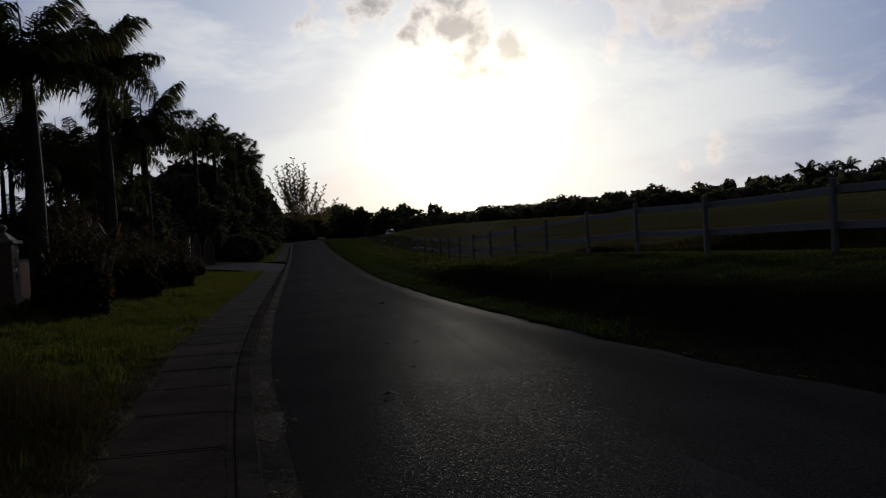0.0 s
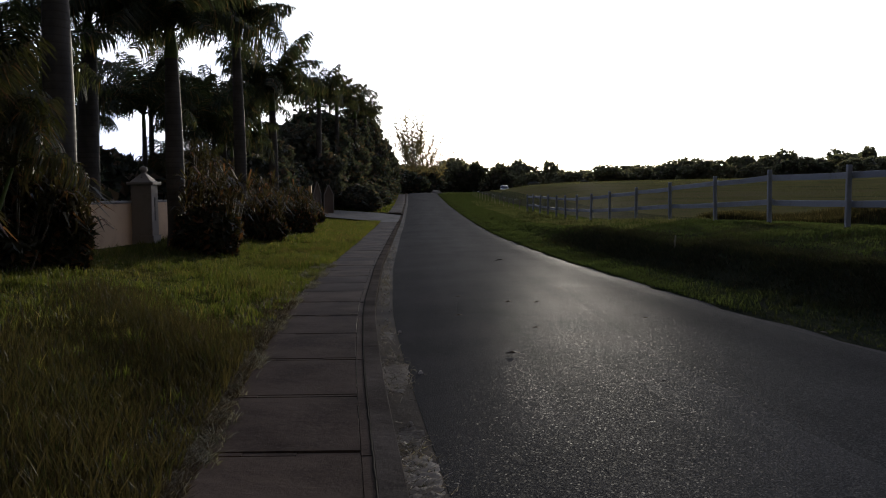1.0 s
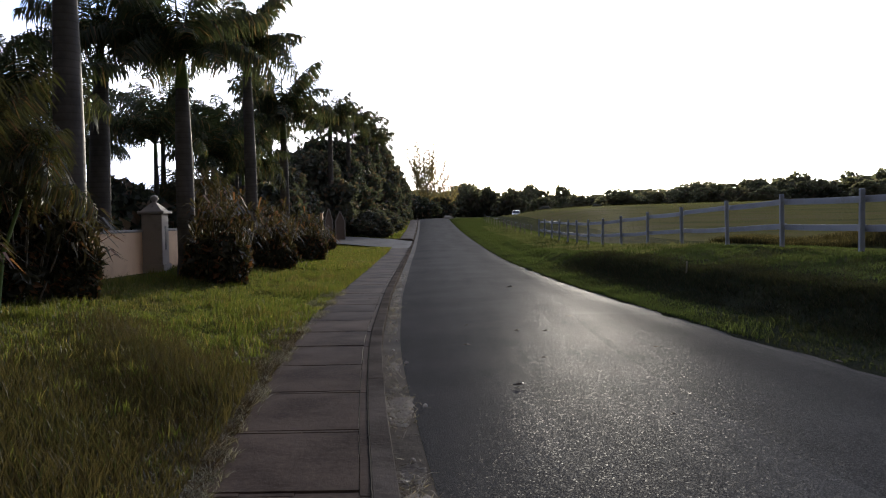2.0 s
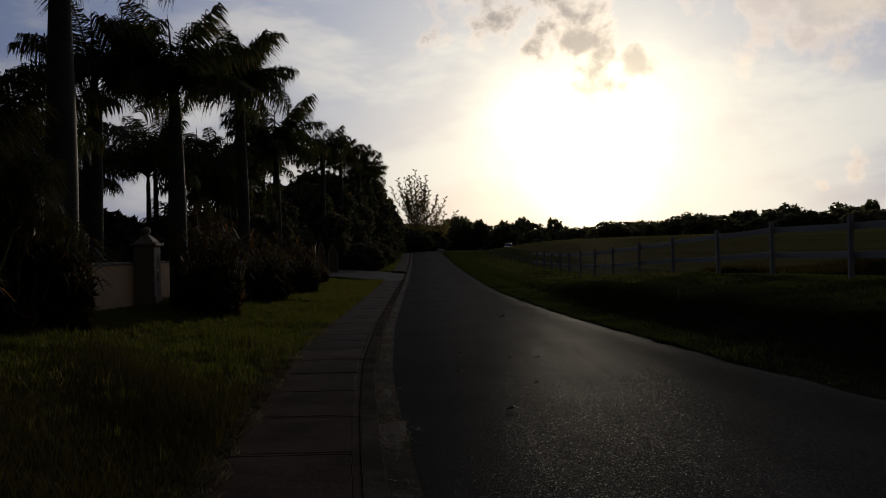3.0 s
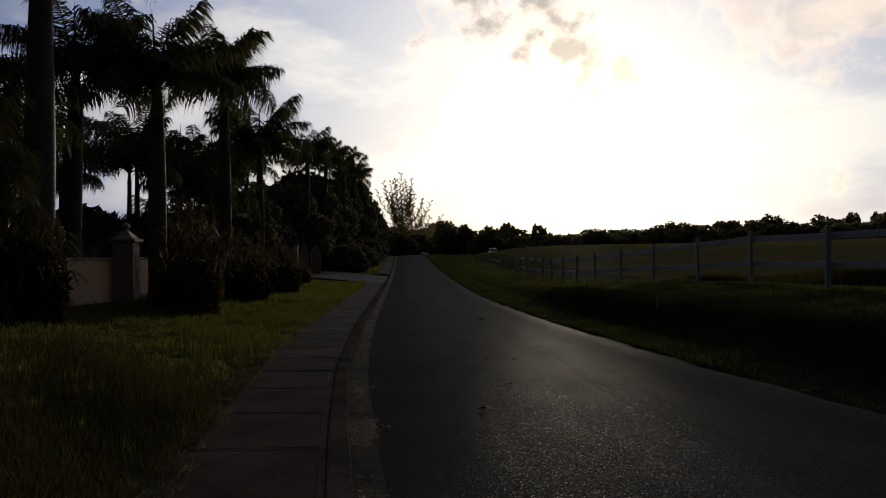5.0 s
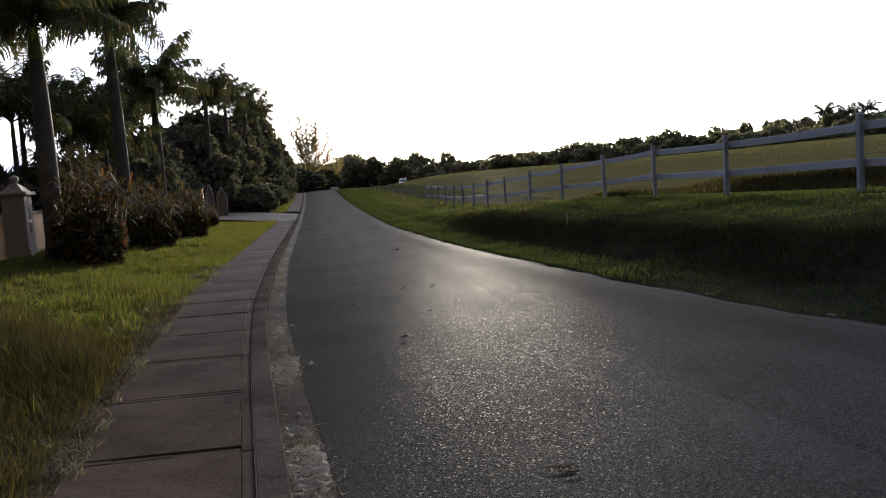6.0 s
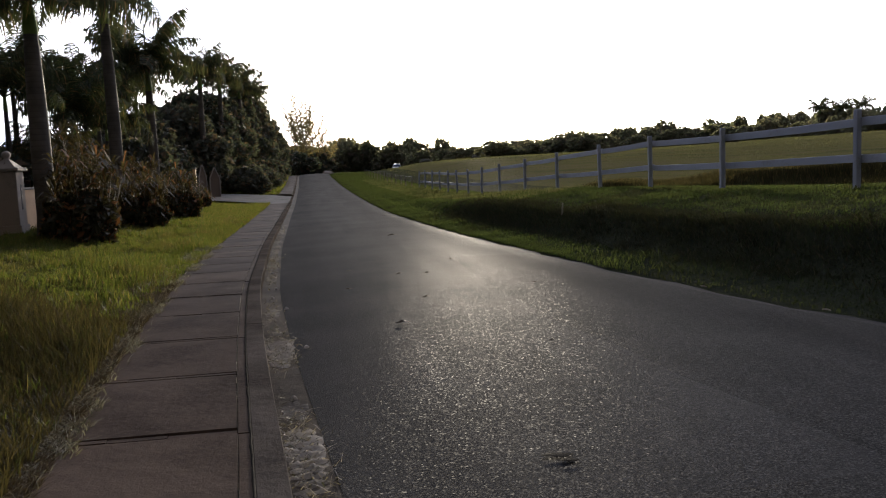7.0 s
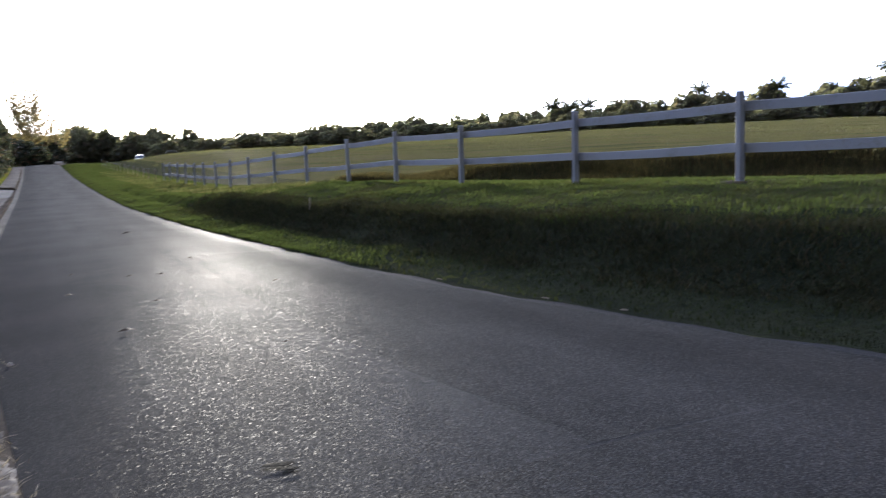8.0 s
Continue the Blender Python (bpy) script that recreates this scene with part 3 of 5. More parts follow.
    while y < 118:
        n = 2.76 if y < 60 else 3.0
        h = PAVE_H + rnd.uniform(-0.001, 0.003)
        if DRIVE[0] < y < DRIVE[1] - 0.5:
            h = 0.03
        piece("kerb_stone", y + 0.001, y + n - 0.001, KERB_OFF, KERB_OFF + KERB_W, -0.1, h, 0.0, KERB, 4, 0.004)
        y += n
    # dirt packed into the long joints, ragged and broken
    for off, wide, seed, loose in ((KERB_OFF + KERB_W + 0.006, 0.016, 3, -9.0), (KERB_OFF + KERB_W + 0.068, 0.007, 4, 0.05)):
        v, f = [], []
        ys = np.arange(-6.0, DRIVE[0], 0.05)
        for k, y in enumerate(ys):
            q = noise.noise((y * 1.1, seed, 0.5)) + 0.4 * noise.noise((y * 9.0, seed, 2.5))
            wd = wide * (0.6 + 0.7 * (noise.noise((y * 14.0, seed, 7.0)) + 0.5)) * (1.0 if q > loose else 0.1)
            lx, z = float(left_edge(y)) - off + 0.004 * noise.noise((y * 6.0, seed, 4.0)), float(road_z(y)) + PAVE_H + 0.0045
            v += [(lx - wd / 2, y, z - 0.003), (lx, y, z), (lx + wd / 2, y, z - 0.003)]
            if k:
                i = 3 * k
                f += [(i - 3, i - 2, i + 1, i), (i - 2, i - 1, i + 2, i + 1)]
        part("joint_dirt", mesh_of("joint_dirt", v, f, DIRT), base, label="dark dirt packed in the joint")


def build_driveway():
    rows, ks = [], np.linspace(0, 1, 14)
    for k in ks:
        for y in (DRIVE[0] + 0.3 - 0.9 * (1 - k) ** 3, DRIVE[1] - 0.3 + 0.9 * (1 - k) ** 3):
            lx, z = float(left_edge(y)), float(road_z(y))
            x = lx - KERB_OFF - KERB_W - 9 * k
            rows.append((x, y, (z + 0.035) * (1 - step(k, 0, 0.15)) + step(k, 0, 0.15) * (float(ground_z(lx - 2 - 8 * k, y)) + 0.03)))
    i = np.arange(len(ks) - 1)[:, None] * 2
    tagged(new("driveway", mesh_of("driveway", rows, np.concatenate([i, i + 1, i + 3, i + 2], 1), DRIVEWAY, True)), "pale concrete driveway crossing the verge", "driveway", kind="structure")
    bm = bmesh.new()
    # raised edge across the far side of the drive
    for a, b in ((0, 1),):
        y = DRIVE[1] + 0.2
        lx, z = float(left_edge(y)), float(road_z(y))
        vs = []
        for x in (lx - KERB_OFF - KERB_W, lx - 3, lx - 5.5, lx - 8):
            zz = max(z + 0.1, float(ground_z(x, y)))
            vs.append([bm.verts.new(c) for c in ((x, y, zz - 0.2), (x, y, zz + 0.10), (x, y + 0.18, zz + 0.10), (x, y + 0.18, zz - 0.2))])
        for p, q in zip(vs[:-1], vs[1:]):
            for k in range(3):
                bm.faces.new((p[k], p[k + 1], q[k + 1], q[k]))
        bm.faces.new(vs[0]), bm.faces.new(vs[-1])
    tagged(new("kerb", bm_mesh("kerb", bm, KERB)), "low concrete kerb along the driveway", "kerb", kind="structure")


def build_patch():
    """The darker resurfaced asphalt: across the lane near by, and beyond a slanting seam."""
    rows, ys, k = [], np.concatenate([np.arange(-6, 3.0, 0.5), [3.05, 3.1, 3.3], np.arange(3.6, 13.1, 0.4)]), 8
    rnd = random.Random(6)
    for y in ys:
        rx = float(right_edge(y)) - 0.25
        lx = float(left_edge(y))
        x0 = (0.55 + 0.05 * y if y <= 3.07 else 2.46 - 0.16 * (y - 3.1) + 0.012 * (y - 3.1) ** 2) + rnd.uniform(-0.025, 0.025)
        for j, u in enumerate(np.linspace(0, 1, k - 1)[[0, *range(k - 1)]]):
            x = x0 + (rx - x0) * u - (0.16 if j == 0 and not 3.02 < y < 3.2 else 0.0)
            v_ = (x - lx) / (rx + 0.25 - lx)
            rows.append((x, y, float(road_z(y)) + 0.05 * (1 - (2 * v_ - 1) ** 2) + (-0.004 if j == 0 and not 3.02 < y < 3.2 else 0.006)))
    i = np.arange(len(ys) - 1)[:, None] * k + np.arange(k - 1)[None, :]
    f = np.stack([i, i + 1, i + k + 1, i + k], -1).reshape(-1, 4)
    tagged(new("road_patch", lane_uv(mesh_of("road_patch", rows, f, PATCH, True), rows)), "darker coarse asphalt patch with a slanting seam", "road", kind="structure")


build_ground()
build_road()
build_patch()
build_pavement()
build_driveway()


# ---- fence, walls, gates ----
def fence_x(y):
    return float(right_edge(y)) + FENCE_OFF


def build_fence():
    """White board fence: square posts, two boards between each pair."""
    fence = thing("board_fence", pose(0, 0, 0), "white painted board fence with square posts along the bank", "fence")
    rnd = random.Random(11)
    ys = [-5.0, -1.7, 1.65, 5.0, 8.32, 11.64, 15.42, 18.5, 21.55, 25.2, 28.85, 32.5, 35.94, 38.96, 41.9, 44.8, 47.7, 50.6, 53.5, 56.4]
    post = bm_mesh("post", box((0.09, 0.09, 1.56), 0.012, 0.004, 3), SHADED_WHITE)
    spots = []
    for y in ys:
        x = fence_x(y)
        spots.append(Vector((x, y, float(ground_z(x, y)))))
        part("post", post, fence, pose(x, y, spots[-1].z - 0.34, rnd.uniform(-1.2, 1.2), rnd.uniform(-1.5, 1.5), rnd.uniform(-4, 8)))
    for a, b in zip(spots[:-1], spots[1:]):
        for h in (1.03, 0.47):
            p, q = a + Vector((0.085, 0, h + rnd.uniform(-0.02, 0.02))), b + Vector((0.085, 0, h + rnd.uniform(-0.02, 0.02)))
            d = q - p
            bm = bmesh.new()
            cuts = 4
            sag = rnd.uniform(0.0, 0.02)
            rings = []
            for k in range(cuts + 1):
                u = k / cuts
                c = p + d * u - Vector((0, 0, sag * 4 * u * (1 - u)))
                rings.append([bm.verts.new(c + Vector((sx * 0.016, 0, sz * 0.064))) for sx, sz in ((-1, -1), (-1, 0.9), (-0.6, 1), (0.6, 1), (1, 0.9), (1, -1))])
            for r0, r1 in zip(rings[:-1], rings[1:]):
                for k in range(6):
                    bm.faces.new((r0[k], r0[(k + 1) % 6], r1[(k + 1) % 6], r1[k]))
            bm.faces.new(rings[0]), bm.faces.new(rings[-1][::-1])
            part("rail", bm_mesh("rail", bm, SHADED_WHITE), fence)
    # footing of one near post
    y = 8.32
    x = fence_x(y)
    foot = bm_mesh("post_footing", box((0.36, 0.4, 0.06), 0.02, 0.015, 9), KERB)
    part("post_footing", foot, fence, pose(x - 0.1, y, float(ground_z(x, y)) - 0.04, 0, 0, 12), "worn concrete footing")


def build_wire_fence():
    """Dark stakes with two wires, from the board fence's end towards the crest."""
    fence = thing("wire_fence", pose(0, 0, 0), "weathered dark stakes with slack wire at the pasture's edge", "fence")
    stake = bm_mesh("stake", box((0.07, 0.07, 1.05), 0.012, 0.01, 4), OLDWOOD)
    rnd = random.Random(8)
    tops = []
    for i in range(14):
        y = 59.3 + 3.2 * i
        x = fence_x(y) - 0.03 * (i + 6)
        z = float(ground_z(x, y))
        part("stake", stake, fence, pose(x, y, z - 0.3, rnd.uniform(-4, 4), rnd.uniform(-4, 4), rnd.uniform(0, 90)))
        tops.append((x, y, z))
    for h in (0.45, 0.8):
        v, f = [], []
        for x, y, z in tops:
            for k in range(4):
                a = k * math.pi / 2
                v.append((x + 0.005 * math.cos(a), y, z + h + 0.005 * math.sin(a)))
        for i in range(len(tops) - 1):
            for k in range(4):
                f.append((i * 4 + k, i * 4 + (k + 1) % 4, i * 4 + 4 + (k + 1) % 4, i * 4 + 4 + k))
        part("wire", mesh_of("wire", v, f, DARKMETAL), fence)


def wall_run(name, x0, y0, x1, y1, top, label):
    """Rendered garden wall with an overhanging coping."""
    length = math.hypot(x1 - x0, y1 - y0)
    ang = math.degrees(math.atan2(y1 - y0, x1 - x0))
    base = min(float(ground_z(x0, y0)), float(ground_z(x1, y1))) - 0.25
    ob = thing(name, pose((x0 + x1) / 2, (y0 + y1) / 2, base, 0, 0, ang), label, "wall", kind="structure")
    part("wall_body", bm_mesh("wall_body", box((length, 0.2, top - base - 0.06), 0.006), STUCCO), ob)
    part("coping", bm_mesh("coping", box((length, 0.26, 0.07), 0.015), COPING), ob, pose(0, 0, top - base - 0.06), "dark weathered coping")
    return ob


def gate_pillar(x, y, rz, height, label, width=0.58):
    g = float(ground_z(x, y))
    ob = thing("gate_pillar", pose(x, y, g - 0.2, 0, 0, rz), label, "pillar", "garden wall pillars")
    part("shaft", bm_mesh("shaft", box((width, width * 0.93, height + 0.2), 0.012), PILLAR), ob)
    z = height + 0.2
    part("plinth", bm_mesh("plinth", box((width + 0.08, width * 0.93 + 0.08, 0.42), 0.012), PILLAR), ob, pose(0, 0, 0.003))
    # cap: stepped slab, hipped top, turned finial
    cap = part("cap_slab", bm_mesh("cap_slab", box((width + 0.16, width * 0.93 + 0.16, 0.09), 0.02), PILLAR), ob, pose(0, 0, z))
    bm = bmesh.new()
    bmesh.ops.create_cone(bm, cap_ends=True, segments=4, radius1=width * 0.72, radius2=width * 0.2, depth=0.2)
    bmesh.ops.rotate(bm, verts=bm.verts, cent=(0, 0, 0), matrix=Matrix.Rotation(math.pi / 4, 3, "Z"))
    bmesh.ops.translate(bm, verts=bm.verts, vec=(0, 0, 0.19))
    part("cap_roof", bm_mesh("cap_roof", bm, PILLAR), cap)
    v, f = lathe([(0.0, -0.1), (0.19, -0.1), (0.13, -0.04), (0.08, 0.02), (0.06, 0.05), (0.1, 0.09), (0.11, 0.14), (0.09, 0.19), (0.04, 0.22), (0.0, 0.23)], 12)
    part("finial", mesh_of("finial", v, f, PILLAR, True), cap, pose(0, 0, 0.28))
    # narrow dark slot in the side that faces the road
    part("slot", bm_mesh("slot", box((0.012, 0.085, 0.62), 0.003), DARKMETAL), ob, pose(width / 2 + 0.002, 0.0, height * 0.52), "dark recessed slot")
    return ob


def build_walls():
    gate_pillar(-7.71, 21.5, 0, 1.55, "rendered wall pillar with cap and ball finial, greyed as shaded", 0.54)
    wall_run("garden_wall_1", -8.07, 21.25, -8.12, 15.6, 1.36, "cream rendered garden wall with dark coping")
    wall_run("garden_wall_2", -8.08, 21.78, -8.05, 44.2, 1.36, "cream rendered garden wall behind the shrubs")
    gate_pillar(-7.9, 15.3, 0, 1.68, "rendered wall pillar half hidden in shrubs, greyed as shaded")
    post = thing("gate_post", pose(-7.0, 45.6, float(ground_z(-7.0, 45.6)) - 0.2), "slim pale gate post beside the driveway", "post")
    part("shaft", bm_mesh("shaft", box((0.16, 0.16, 2.0), 0.01), STUCCO), post)
    part("cap", bm_mesh("cap", box((0.22, 0.22, 0.06), 0.012), COPING), post, pose(0, 0, 2.0))
    # gabled panel walls beside the gate, each with a raised pale frame
    for px, py, rz, w_, h in ((-7.05, 51.6, 20, 0.62, 1.95), (-7.5, 50.2, 34, 0.5, 2.1)):
        wing = thing("gate_wing_wall", pose(px, py, float(ground_z(px, py)) - 0.15, 0, 0, rz), "brown gabled panel wall with a pale raised frame", "wall", "gateway panel walls")
        bm = bmesh.new()
        face = bm.faces.new([bm.verts.new(c) for c in ((0, 0, 0), (w_, 0, 0), (w_, 0, h * 0.72), (w_ / 2, 0, h + 0.1), (0, 0, h * 0.72))])
        out = bmesh.ops.extrude_face_region(bm, geom=[face])
        bmesh.ops.translate(bm, verts=[e for e in out["geom"] if isinstance(e, bmesh.types.BMVert)], vec=(0, 0.18, 0))
        part("panel", bm_mesh("panel", bm, GATEWALL), wing)
        edge = [(0.04, 0.2), (0.04, h * 0.7), (w_ / 2, h + 0.04), (w_ - 0.04, h * 0.7), (w_ - 0.04, 0.2)]
        for (x0, z0), (x1, z1) in zip(edge[:-1], edge[1:]):
            ln, up = math.hypot(x1 - x0, z1 - z0), math.degrees(math.atan2(z1 - z0, x1 - x0))
            part("frame_bar", bm_mesh("frame_bar", box((ln + 0.05, 0.05, 0.06), 0.008), PILLAR), wing, pose((x0 + x1) / 2, -0.026, (z0 + z1) / 2, 0, -up, 0), "pale raised moulding")
    # iron gate ajar behind it
    gate = thing("iron_gate", pose(-7.4, 46.2, float(ground_z(-7.4, 46.2)) + 0.04, 0, 0, 130), "dark iron bar gate standing at the driveway", "gate")
    bar = bm_mesh("bar", box((0.03, 0.03, 1.6), 0.0), DARKMETAL)
    for k in range(11):
        part("bar", bar, gate, pose(0.1 + k * 0.17, 0, 0.05))
    for z in (0.12, 0.85, 1.5):
        part("cross_rail", bm_mesh("cross_rail", box((1.9, 0.04, 0.05), 0.004), DARKMETAL), gate, pose(0.95, 0, z))


# ---- plants ----
def frond_mesh(name, length, droop, leaflet, mat, seed, pairs=72, plume=0.35, wide=1.0):
    """A feather leaf along +x: arched midrib and two ranks of hanging leaflets."""
    rnd = random.Random(seed)
    v, f = [], []
    pts = []
    n = 12
    pos, ang = Vector((0, 0, 0)), radians(58)
    for i in range(n + 1):
        pts.append(pos.copy())
        pos = pos + Vector((math.cos(ang), 0, math.sin(ang))) * (length / n)
        ang -= radians(droop) / n * (0.5 + 1.0 * i / n)

    def at(u):
        k = min(int(u * n), n - 1)
        return pts[k].lerp(pts[k + 1], u * n - k)

    for i in range(n):
        a, b = pts[i], pts[i + 1]
        r0, r1 = 0.035 * (1 - i / n) + 0.006, 0.035 * (1 - (i + 1) / n) + 0.006
        s = len(v)
        v += [a + Vector((0, -r0, 0)), a + Vector((0, r0, 0)), a + Vector((0, 0, r0)), b + Vector((0, -r1, 0)), b + Vector((0, r1, 0)), b + Vector((0, 0, r1))]
        f += [(s, s + 3, s + 5, s + 2), (s + 1, s + 2, s + 5, s + 4), (s, s + 1, s + 4, s + 3)]
    for i in range(pairs):
        u = 0.13 + 0.86 * i / pairs
        p = at(u)
        tan = (at(min(u + 0.05, 1)) - at(u - 0.05)).normalized()
        size = leaflet * (0.55 + 0.9 * math.sin(math.pi * min(1, 0.12 + u * 0.88)) ** 0.7) * 0.75
        for side in (-1, 1):
            lift = rnd.uniform(-plume, plume) - 0.15
            d = (Vector((0, side, lift)) + tan * rnd.uniform(0.35, 0.7)).normalized()
            ln = size * rnd.uniform(0.8, 1.15)
            wd = tan * 0.0105 * (1.2 + leaflet) * wide
            mid = p + d * ln * 0.5 + Vector((0, 0, -0.04 * ln))
            tip = p + d * ln * 0.86 + Vector((0, 0, -0.5 * ln - rnd.uniform(0, 0.3) * ln))
            s = len(v)
            v += [p - wd * 0.6, p + wd * 0.6, mid + wd, mid - wd, tip + wd * 0.2, tip - wd * 0.2]
            f += [(s, s + 1, s + 2, s + 3), (s + 3, s + 2, s + 4, s + 5)]
    return mesh_of(name, [tuple(c) for c in v], f, mat, False)


ROYAL = [frond_mesh("frond", 2.35, d, 0.62, FROND, 20 + i, 84, 0.5, 0.95) for i, d in enumerate((60, 85, 108, 135))]
SMALLPALM = [frond_mesh("frond", 1.9, d, 0.46, FROND, 40 + i, 56, 0.4, 1.0) for i, d in enumerate((62, 88, 120))]
ARECA = [frond_mesh("frond", 1.5, d, 0.42, CLUMP, 60 + i, 50, 0.6, 0.8) for i, d in enumerate((70, 100, 135))]


def palm(x, y, crown_z, dia, scale, count, seed, label, fronds=ROYAL, spear=True, lean=(0.0, 0.0), shaft=0.75):
    """Feather palm: ringed grey trunk, smooth green shaft, arched leaves and a spear."""
    rnd = random.Random(seed)
    g = float(ground_z(x, y))
    h = crown_z - g - shaft * scale
    ob = thing("royal_palm" if fronds is ROYAL else "palm", pose(x, y, g), label, "palm tree", "palms behind the verge")
    r = dia / 2
    prof = [(r * 1.25, -0.15), (r * 1.18, 0.12), (r * 1.02, 0.5)] + [(r * (1.0 + 0.10 * math.sin(math.pi * u) - 0.28 * u * u), 0.5 + (h - 0.5) * u) for u in np.linspace(0.1, 1, 10)]
    v, f = lathe(prof, 14, 0.012, seed, lean)
    part("trunk", mesh_of("trunk", v, f, PALM_BARK, True), ob)
    rt = r * 0.74
    v, f = lathe([(rt, 0), (rt * 1.12, 0.1), (rt * 1.0, 0.35), (rt * 0.7, 0.8), (rt * 0.35, 1.0), (0.0, 1.05)], 12)
    top = pose(lean[0], lean[1], h)
    part("crownshaft", mesh_of("crownshaft", v, f, SHAFT, True), ob, top @ Matrix.Diagonal((1, 1, shaft * scale, 1)))
    count += 1 if fronds is ROYAL else 2
    for i in range(count):
        age = i / count
        me = fronds[min(len(fronds) - 1, int(age * len(fronds)))]
        tilt = -22 + 52 * age + rnd.uniform(-8, 8)
        m = pose(lean[0], lean[1], h + shaft * scale * (0.97 - 0.2 * age), 0, tilt, i * 137.5 + rnd.uniform(-14, 14))
        part("frond", me, ob, m @ pose(0.04, 0, 0, rnd.uniform(-25, 25)) @ Matrix.Scale(scale * rnd.uniform(0.85, 1.12), 4))
    if spear:
        v, f = lathe([(0.045, 0), (0.05, 0.3), (0.03, 1.1), (0.012, 1.7), (0.0, 1.9)], 6)
        part("spear", mesh_of("spear", v, f, FROND, True), ob, pose(lean[0], lean[1], h + shaft * scale * 0.9, rnd.uniform(-4, 4), rnd.uniform(-4, 4)) @ Matrix.Scale(scale, 4), "unopened spear leaf")
    return ob


def areca(x, y, height, seed, label, stems=9):
    """Clump of thin canes with arching feather leaves."""
    rnd = random.Random(seed)
    ob = thing("areca_palm", pose(x, y, float(ground_z(x, y)) - 0.05), label, "palm", "clumping palms by the wall")
    for i in range(stems):
        a, rad = i * 2.4, 0.12 + 0.5 * math.sqrt(i / stems)
        h = height * rnd.uniform(0.35, 0.8)
        lean = Vector((math.cos(a), math.sin(a), 0)) * h * rnd.uniform(0.08, 0.25)
        b = Vector((rad * math.cos(a), rad * math.sin(a), 0))
        v, f = lathe([(0.04, 0), (0.035, h * 0.5), (0.028, h)], 6, 0.0, seed, (lean.x, lean.y))
        part("cane", mesh_of("cane", v, f, SHAFT, True), ob, pose(b.x, b.y, 0))
        for k in range(6):
            m = pose(b.x + lean.x, b.y + lean.y, h, 0, -25 + 11 * k + rnd.uniform(-8, 8), k * 137.5 + rnd.uniform(0, 60))
            part("frond", ARECA[k // 2], ob, m @ Matrix.Scale(height / 3.2 * rnd.uniform(0.8, 1.2), 4))
    return ob


def leaf_cloud(rng, blobs, count, size, shell=0.55, aspect=1.6, upright=0.0):
    """Leaf cards with a fold, strewn through the outer parts of blobs (centre, radii)."""
    vol = np.array([b[1][0] * b[1][1] * b[1][2] for b in blobs]) ** 0.67
    pick = rng.choice(len(blobs), count, p=vol / vol.sum())
    c = np.array([b[0] for b in blobs], dtype=float)[pick]
    r = np.array([b[1] for b in blobs], dtype=float)[pick]
    d = rng.normal(size=(count, 3))
    d /= np.linalg.norm(d, axis=1)[:, None]
    rad = shell + (1 - shell) * rng.random(count) ** 0.6
    rad *= 1 + 0.16 * np.sin(d[:, 0] * 7 + pick) * np.sin(d[:, 2] * 6 + 2 * pick)
    p = c + d * r * rad[:, None]
    a = rng.normal(size=(count, 3))
    a[:, 2] += upright
    a /= np.linalg.norm(a, axis=1)[:, None]
    nrm = d + 0.9 * rng.normal(size=(count, 3))
    b = np.cross(nrm, a)
    b /= np.linalg.norm(b, axis=1)[:, None] + 1e-9
    s = size * (0.6 + 0.8 * rng.random(count))[:, None]
    a, b = a * s * aspect * 0.5, b * s * 0.5
    fold = np.cross(a, b)
    fold *= (0.25 * s / (np.linalg.norm(fold, axis=1)[:, None] + 1e-9))
    v = np.stack([p - a, p + b + fold, p + a, p - b + fold], 1).reshape(-1, 3)
    i = np.arange(count)[:, None] * 4
    return v, np.concatenate([i, i + 1, i + 2, i + 3], 1)


def limb(points, r0, r1, sides=7):
    v, f = [], []
    n = len(points)
    for i, p in enumerate(points):
        t = (Vector(points[min(i + 1, n - 1)]) - Vector(points[max(i - 1, 0)])).normalized()
        x = t.orthogonal().normalized()
        y = t.cross(x)
        r = r0 + (r1 - r0) * i / (n - 1)
        for k in range(sides):
            a = 2 * math.pi * k / sides
            v.append(Vector(p) + x * r * math.cos(a) + y * r * math.sin(a))
    for i in range(n - 1):
        for k in range(sides):
            f.append((i * sides + k, i * sides + (k + 1) % sides, (i + 1) * sides + (k + 1) % sides, (i + 1) * sides + k))
    return [tuple(c) for c in v], f


def joined(parts_):
    v, f, off = [], [], 0
    for a, b in parts_:
        v += list(a)
        f += [tuple(i + off for i in q) for q in b]
        off += len(a)
    return v, f


